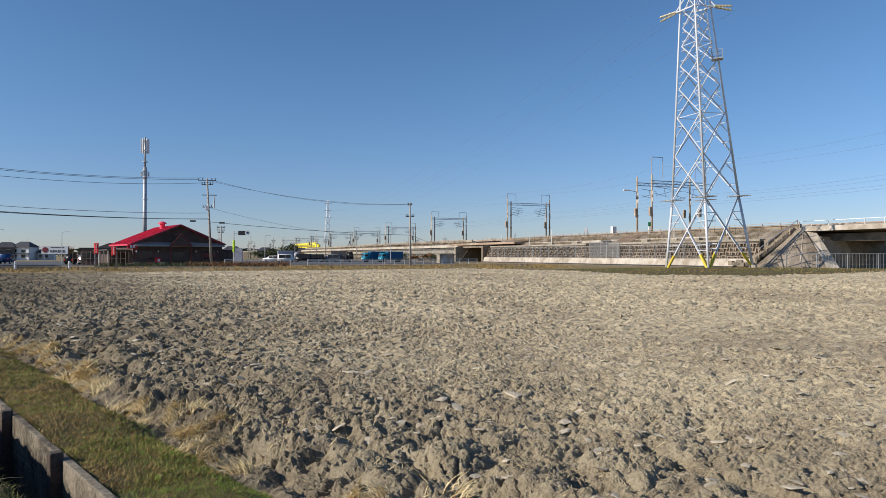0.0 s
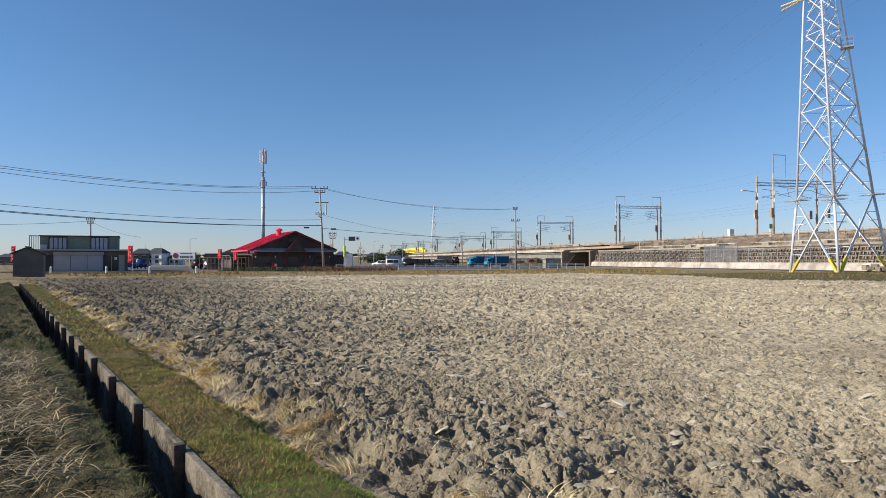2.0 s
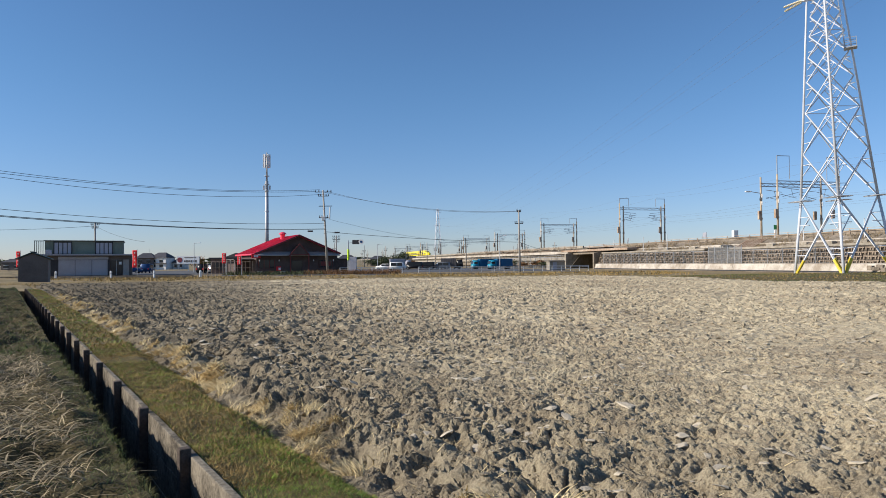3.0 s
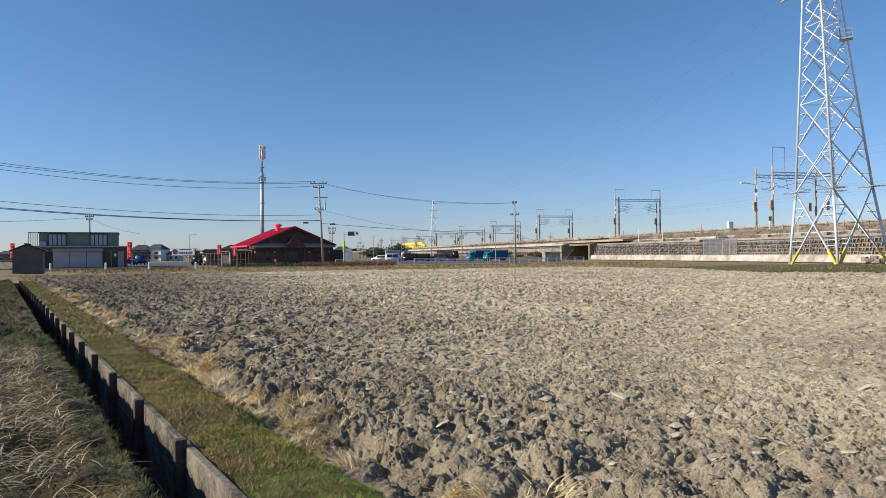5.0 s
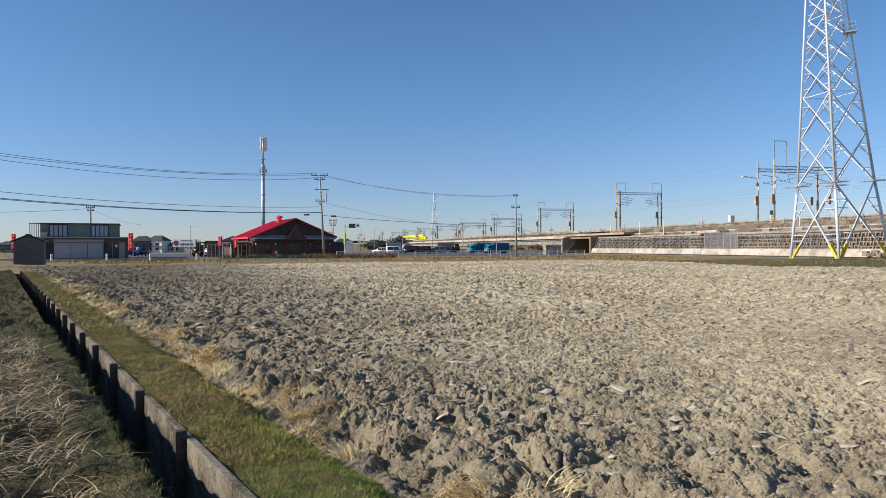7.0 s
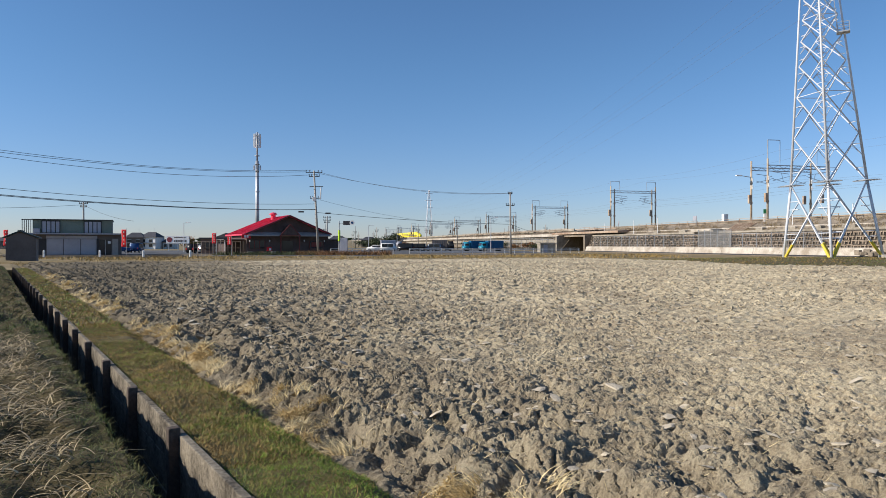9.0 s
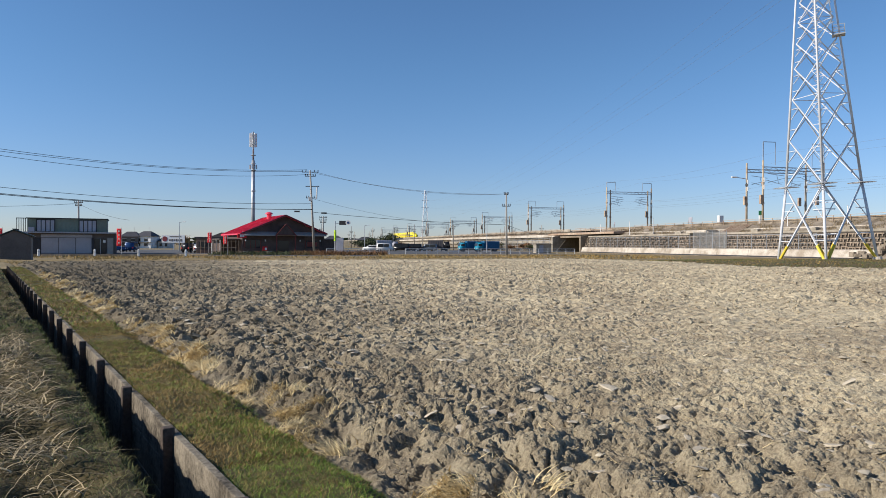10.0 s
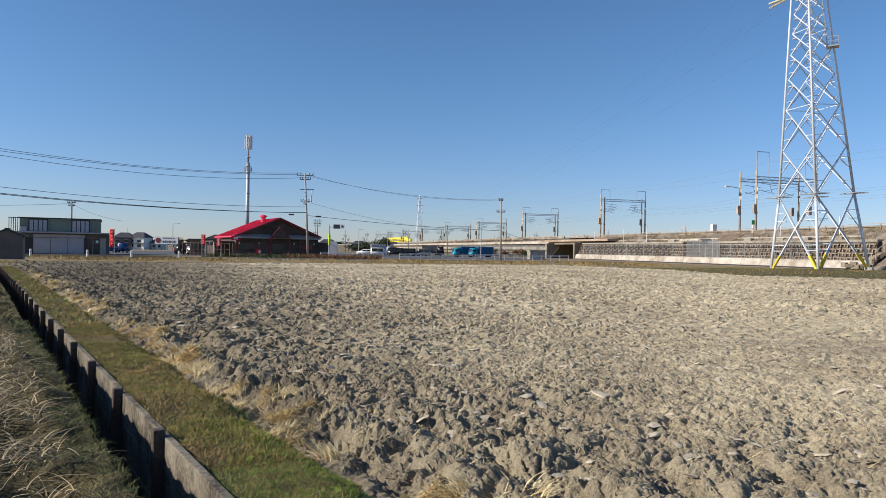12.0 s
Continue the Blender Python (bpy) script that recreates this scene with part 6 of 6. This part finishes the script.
def far_skyline():
    """Very distant roofs, trees and poles along the horizon."""
    random.seed(11)
    for i in range(26):
        x = -420 + i * 36 + random.uniform(-10, 10)
        y = random.uniform(520, 760)
        house(x, y, random.uniform(9, 20), 8, random.uniform(4, 7), random.uniform(7.5, 10), random.uniform(-20, 20), random.choice((CREAM, GREY_DARK, CREAM)), "distant house on the horizon", random.random() < 0.6)
    for i in range(26):
        x, y = random.uniform(-60, 60), random.uniform(230, 520)
        if abs(x - track_x(y)) < 14:
            x -= 30
        utility_pole(x, y, random.uniform(8, 11), "distant thin utility pole on the plain", ((8.0, 0.8), (7.3, 0.6)), 0.0, False)
    v, f = [], []
    for i in range(420):
        x, y = random.uniform(-900, 900), random.uniform(800, 1000)
        h, w = random.uniform(4, 11), random.uniform(4, 16)
        k = len(v)
        m = 7
        for j in range(m):
            a = math.pi * j / (m - 1)
            v.append((x + w * math.cos(a), y, LOW + h * (0.25 + 0.75 * math.sin(a)) * random.uniform(0.8, 1.1)))
        v += [(x - w, y + 3, LOW), (x + w, y + 3, LOW)]
        for j in range(m - 1):
            f.append((k + j, k + j + 1, k + 7 if j >= 3 else k + 8))
    ob = solid("far_trees", v, f, LEAF)
    tagged(ob, "dark line of far trees on the horizon", "far woods", kind="stuff")


far_skyline()

# ---------- clods, grass and straw ----------
rng = np.random.default_rng(5)


def rocks(name, xs, ys, zs, sizes, material, label, category, tall=1.0):
    """Angular broken lumps, each with its own turn and shape."""
    bm = B()
    bmesh.ops.create_icosphere(bm, subdivisions=1, radius=0.95)
    base = np.array([v.co[:] for v in bm.verts])
    tri = np.array([[v.index for v in f.verts] for f in bm.faces])
    bm.free()
    n = len(xs)
    k = len(base)
    P = base[None] + 0.75 * (rng.random((n, k, 3)) - 0.5)

    P = P * np.stack([0.75 + 0.7 * rng.random(n), 0.55 + 0.5 * rng.random(n), (0.30 + 0.3 * rng.random(n)) * tall], 1)[:, None, :] * sizes[:, None, None]
    tx = rng.normal(0, 0.2, n)
    P[:, :, 2] += P[:, :, 0] * np.tan(np.clip(tx, -0.5, 0.5))[:, None]
    a = rng.random(n) * 6.283
    c, s = np.cos(a)[:, None], np.sin(a)[:, None]
    X = P[:, :, 0] * c - P[:, :, 1] * s + xs[:, None]
    Y = P[:, :, 0] * s + P[:, :, 1] * c + ys[:, None]
    Z = P[:, :, 2] + zs[:, None]
    co = np.stack([X, Y, Z], -1).reshape(-1, 3)
    q = (tri[None] + (np.arange(n) * k)[:, None, None]).reshape(-1, 3)
    return mesh_tris(name, co, q, material, label, category)


def mesh_tris(name, co, q, material, label, category):
    me = bpy.data.meshes.new(name)
    me.vertices.add(len(co))
    me.vertices.foreach_set("co", co.astype(np.float32).ravel())
    me.loops.add(q.size)
    me.loops.foreach_set("vertex_index", q.astype(np.int32).ravel())
    me.polygons.add(len(q))
    w = q.shape[1]
    me.polygons.foreach_set("loop_start", np.arange(0, q.size, w))
    me.polygons.foreach_set("loop_total", np.full(len(q), w))
    me.polygons.foreach_set("use_smooth", np.zeros(len(q), bool))
    me.update()
    me.validate()
    me.materials.append(material)
    return tagged(new(name, me), label, category, kind="stuff")


def scatter_clods(name, count, s0, s1, n0, n1, lo, hi, label, power=2.2, tall=1.0, material=None):
    s, n = s0 + (s1 - s0) * rng.random(count), n0 + (n1 - n0) * rng.random(count)
    x, y = s * U[0] + n * N[0], s * U[1] + n * N[1]
    k = in_field(x, y) & (n > 2.15)
    x, y, n = x[k], y[k], n[k]
    sz = lo + (hi - lo) * rng.random(len(x)) ** power
    sz *= 0.75 + 0.45 * np.exp(-(n - 2.2) / 4)
    z = field_height(x, y) + sz * 0.12
    return rocks(name, x, y, z, sz, material or CLOD, label, "soil clods", tall)


scatter_clods("soil_clods", 9000, -3, 13, 2.2, 11, 0.006, 0.032, "broken dry clay clods lying on the ploughed field", 3.5)
scatter_clods("soil_clods", 16000, 5, 30, 2.2, 26, 0.010, 0.045, "dry clay clods over the middle of the field", 2.2, 1.2)
scatter_clods("soil_crumbs", 22000, -2, 8, 2.2, 8.5, 0.004, 0.016, "small crumbs of dry clay between the clods", 2.0)
scatter_clods("soil_clods", 13000, -12, 14, 9, 34, 0.018, 0.055, "dry clay clods on the smoother part of the field")
scatter_clods("soil_clods", 30000, 9, 48, 2.2, 46, 0.025, 0.075, "dense dry clay clods across the field", 1.6, 1.5)
scatter_clods("soil_clods", 22000, 8, 68, 2.2, 90, 0.04, 0.10, "distant dry clay clods of the field", 1.6, 1.4)
PLATE = mat("pale_dry_plate", (0.58, 0.505, 0.375), 0.95, scale=5, fine=40, bump=0.6, island=0.5, col2=(0.42, 0.36, 0.27), dist=0.02)
scatter_clods("soil_plates", 3000, -1, 18, 3.0, 16, 0.025, 0.085, "pale flat plates of dried clay on the field", 2.2, 0.36, PLATE)


def blades(name, x, y, z, h, w, bend, material, label, category, segs=3, droop=0.0, az=None):
    """Grass blades or straws: thin strips that bend over as they rise."""
    n = len(x)
    a = rng.random(n) * 6.283 if az is None else az
    dx, dy = np.cos(a), np.sin(a)
    f = rng.random(n) * 6.283
    wx, wy = np.cos(f) * w / 2, np.sin(f) * w / 2
    co = np.zeros((n, segs + 1, 2, 3))
    for i in range(segs + 1):
        t = i / segs
        r = bend * h * t ** 1.6
        zz = z + h * (t * np.sqrt(np.clip(1 - 0.55 * np.minimum(bend, 1.2) ** 2, 0.12, 1))) - droop * h * t ** 3
        k = 1 - 0.8 * t ** 2
        for j, sg in enumerate((-1, 1)):
            co[:, i, j, 0] = x + dx * r + sg * wx * k
            co[:, i, j, 1] = y + dy * r + sg * wy * k
            co[:, i, j, 2] = zz
    base = (np.arange(n) * (segs + 1) * 2)[:, None]
    q = []
    for i in range(segs):
        q.append(np.stack([base[:, 0] + 2 * i, base[:, 0] + 2 * i + 1, base[:, 0] + 2 * i + 3, base[:, 0] + 2 * i + 2], 1))
    return mesh_tris(name, co.reshape(-1, 3), np.concatenate(q), material, label, category)


def strip(count, s0, s1, n0, n1):
    s, n = s0 + (s1 - s0) * rng.random(count), n0 + (n1 - n0) * rng.random(count)
    return s * U[0] + n * N[0], s * U[1] + n * N[1], s, n


GREEN = mat("short_green_grass", (0.28, 0.41, 0.04), 0.6, scale=2.5, fine=6, bump=0, island=0.5, col2=(0.06, 0.12, 0.012), big=0.7)
BROWN = mat("short_brown_grass", (0.47, 0.30, 0.10), 0.7, scale=1.6, fine=5, bump=0, island=0.45, col2=(0.14, 0.115, 0.033), big=0.5)
PALE_STEM = mat("pale_dead_stem", (0.62, 0.49, 0.28), 0.7, bump=0, island=0.85, col2=(0.10, 0.075, 0.04))
for cnt, a0, a1, hh, ww, m, lab in ((84000, -2, 5.8, 0.030, 0.0042, GREEN, "short green grass on the verge"),
                                    (44000, -2, 5.8, 0.032, 0.004, BROWN, "brown withered grass on the verge"),
                                    (16000, 4.5, 13, 0.038, 0.007, GREEN, "thinning green grass along the verge"),
                                    (44000, 4.5, 14, 0.038, 0.007, BROWN, "short brown grass along the verge"),
                                    (14000, 13, 49, 0.07, 0.016, BROWN, "short brown grass far along the verge"),
                                    (5000, 13, 49, 0.07, 0.016, GREEN, "green grass far along the verge")):
    x, y, s, n = strip(cnt, a0, a1, 1.24, 2.14)
    thin = smooth_noise(x, y, 0.8, 120 if m is GREEN else 121) + 0.5
    k = thin + 0.35 * rng.random(cnt) > (0.42 if m is GREEN or a0 > 0 else 0.62)
    x, y = x[k], y[k]
    blades("grass", x, y, verge_height(x, y) - 0.012, hh * (0.4 + 0.9 * rng.random(len(x))), ww, 0.4 + 0.9 * rng.random(len(x)), m, lab, "grass", 2)

# rough bank by the road
x, y, s, n = strip(42000, -1, 14, -0.46, 0.74)
blades("grass", x, y, bank_height(x, y) - 0.02, 0.02 + 0.035 * rng.random(len(x)), 0.0045, 0.4 + 0.9 * rng.random(len(x)), GRASS, "green undergrowth on the ditch bank", "grass", 2)
x, y, s, n = strip(9000, -1, 14, 0.50, 0.73)
blades("grass", x, y, bank_height(x, y) - 0.02, 0.03 + 0.07 * rng.random(len(x)), 0.005, 0.5 + 0.9 * rng.random(len(x)), GRASS, "rank green-brown grass along the ditch's edge", "grass", 3, 0.2)
x, y, s, n = strip(15000, 12, 49, -0.46, 0.66)
blades("grass", x, y, bank_height(x, y) - 0.02, 0.04 + 0.08 * rng.random(len(x)), 0.014, 0.5 + 0.8 * rng.random(len(x)), GRASS, "dry grass far along the ditch bank", "grass")
x, y, s, n = strip(2600, 0.5, 15, -0.46, 0.68)
clump = smooth_noise(x, y, 0.7, 140) + 0.5 + 0.3 * rng.random(len(x)) > 0.5
x, y = x[clump], y[clump]
over = 6.283 * (smooth_noise(x, y, 0.45, 144) * 1.4) + rng.normal(0, 1.5, len(x))
lift = np.where(x * N[0] + y * N[1] < 0.4, 1.0, 0.55)
blades("dead_grass", x, y, bank_height(x, y), (0.05 + 0.12 * rng.random(len(x)) ** 1.8) * lift, 0.005 + 0.013 * rng.random(len(x)) ** 2, 0.9 + 0.6 * rng.random(len(x)), DRY, "long dead straw-coloured stems tangled on the ditch bank", "grass", 6, 0.25, over)
x, y, s, n = strip(5000, 14, 40, -0.46, 0.60)
blades("dead_grass", x, y, bank_height(x, y), 0.07 + 0.13 * rng.random(len(x)), 0.012, 0.8 + 0.5 * rng.random(len(x)), DRY, "long dead grass further along the ditch bank", "grass", 4, 0.3)

x, y, s, n = strip(3600, 0.4, 12, -0.46, 0.45)
tangle = smooth_noise(x, y, 0.8, 141) + 0.25 * rng.random(len(x)) > -0.08
x, y = x[tangle], y[tangle]
way = 0.9 + 4.0 * smooth_noise(x, y, 0.6, 145) + rng.normal(0, 1.6, len(x))
blades("dead_stems", x, y, bank_height(x, y) + 0.03 + 0.08 * rng.random(len(x)), 0.08 + 0.20 * rng.random(len(x)), 0.006 + 0.009 * rng.random(len(x)), 1.1 + 0.4 * rng.random(len(x)), PALE_STEM, "thick pale dead stems lying across the ditch bank", "grass", 7, 0.33, way)

# rice stubble along the field's edge
cx, cy, cz = [], [], []
az, tilt = [], []
for i in range(400):
    s = random.uniform(-1.5, 9) if i < 170 else random.uniform(8, 42)
    n = 2.34 + random.gauss(0, 0.15)
    px, py, _ = sn(s, n)
    if smooth_noise(np.array([px]), np.array([py]), 1.1, 150)[0] < -0.12:
        continue
    m = random.randrange(70, 130)
    a0 = random.uniform(0, 6.28)
    for j in range(m):
        cx.append(px + random.gauss(0, 0.045))
        cy.append(py + random.gauss(0, 0.045))
        az.append(a0 + random.gauss(0, 0.6))
        tilt.append(s)
cx, cy, az, tilt = map(np.array, (cx, cy, az, tilt))
blades("rice_stubble", cx, cy, field_height(cx, cy) - 0.01, 0.07 + 0.11 * rng.random(len(cx)), np.where(tilt < 9, 0.008, 0.016), 0.7 + 0.6 * rng.random(len(cx)), STRAW, "pale straw stubble tufts along the field's edge", "straw", 3, 0.15, az)
x, y, s, n = strip(5200, -3, 16, 2.2, 10)
k = (n < 3.3) | (rng.random(len(x)) < 0.45)
x, y = x[k], y[k]
blades("loose_straw", x, y, field_height(x, y) + 0.012, 0.10 + 0.12 * rng.random(len(x)), 0.006, 1.0 + 0.4 * rng.random(len(x)), STRAW, "loose bits of straw lying on the clods", "straw", 2, 0.35)

# dry weeds beyond the field
xs = rng.uniform(-40, 16, 9000)
ys = 61.2 + (xs + 24) * 0.405 + rng.normal(0.3, 1.3, 9000)
blades("dry_weeds", xs, ys, np.full(9000, LOW + 0.05), 0.10 + 0.25 * rng.random(9000), 0.05, 0.4 + 0.5 * rng.random(9000), BROWN, "dry ochre grass on the bund", "grass", 2)
xs = rng.uniform(-62, 34, 14000)
ys = 90 + (xs + 40) * 0.30 + rng.uniform(-22, 6, 14000)
kk = smooth_noise(xs, ys, 4, 160) > -0.1
xs, ys = xs[kk], ys[kk]
blades("dry_weeds", xs, ys, np.full(len(xs), LOW - 0.02), 0.12 + 0.3 * rng.random(len(xs)), 0.07, 0.4 + 0.5 * rng.random(len(xs)), BROWN, "dry ochre grass on the land before the road", "grass", 2)
xs = rng.uniform(-24, -9, 2600)
ys = 110 + (xs + 22) * 0.2 + rng.normal(0, 1.0, 2600)
blades("rust_weeds", xs, ys, np.full(2600, LOW), 0.3 + 0.7 * rng.random(2600), 0.07, 0.4 + 0.6 * rng.random(2600), PINK_STAIN, "rust-brown dead weeds round the utility pole", "weeds", 2)
xs = rng.uniform(-37, -21, 2200)
ys = rng.normal(110, 1.2, 2200)
blades("green_weeds", xs, ys, np.full(2200, LOW), 0.25 + 0.6 * rng.random(2200), 0.07, 0.4 + 0.6 * rng.random(2200), LEAF, "dark green weeds before the restaurant", "weeds", 2)
xs = rng.uniform(20, 72, 20000)
ys = rng.uniform(45, 84, 20000)
kk = ~in_field(xs, ys) & (smooth_noise(xs, ys, 3, 161) > -0.2)
xs, ys = xs[kk], ys[kk]
rr = ((xs - 42) / 26) ** 2 + ((ys - 66) / 20) ** 2
zs = LOW - 0.05 + 0.42 * np.clip(1 - rr, 0, 1)
tone = smooth_noise(xs, ys, 2.5, 163) + 0.5 * (rng.random(len(xs)) - 0.5)
for pick, m, words in ((tone > -0.08, GRASS, "green-brown grass round the pylon's feet"), (tone <= -0.08, BROWN, "withered ochre grass round the pylon's feet")):
    c = int(pick.sum())
    blades("pylon_grass", xs[pick], ys[pick], zs[pick], 0.05 + 0.12 * rng.random(c), 0.05, 0.7 + 0.5 * rng.random(c), m, words, "grass", 2)


def slope_weeds(count, y0, y1, prof, lo, hi, material, label):
    """Dead weeds in patches on the embankment's slope, whose section is prof."""
    yy = rng.uniform(y0, y1, count)
    oo = rng.uniform(prof[0][0], prof[-1][0], count)
    zz = np.interp(oo, [a for a, _ in prof], [b for _, b in prof])
    bx, by = 2.0 / math.hypot(2, 0.505), 0.505 / math.hypot(2, 0.505)
    wx, wy = 54.8 - 0.2525 * (yy - 135) + bx * oo, yy + by * oo
    keep = smooth_noise(wx * 2.2, wy * 0.6, 2.2, 171) + 0.25 * rng.random(count) > 0.08
    wx, wy, zz = wx[keep], wy[keep], zz[keep]
    blades("slope_weeds", wx, wy, zz - 0.03, lo + (hi - lo) * rng.random(len(wx)), 0.07, 0.4 + 0.6 * rng.random(len(wx)), material, label, "weeds", 2)


slope_weeds(9000, END + 4, GAP[0] - 3, [(-10.2, 3.6), (-6.7, 5.2)], 0.10, 0.4, DRY, "dead brown weeds on the upper embankment slope")
slope_weeds(9000, GAP[1] + 3, 330, [(-12.2, 0.0), (-8.2, 4.3), (-6.6, 5.25)], 0.3, 1.1, BARK, "dead brown weeds on the far embankment")
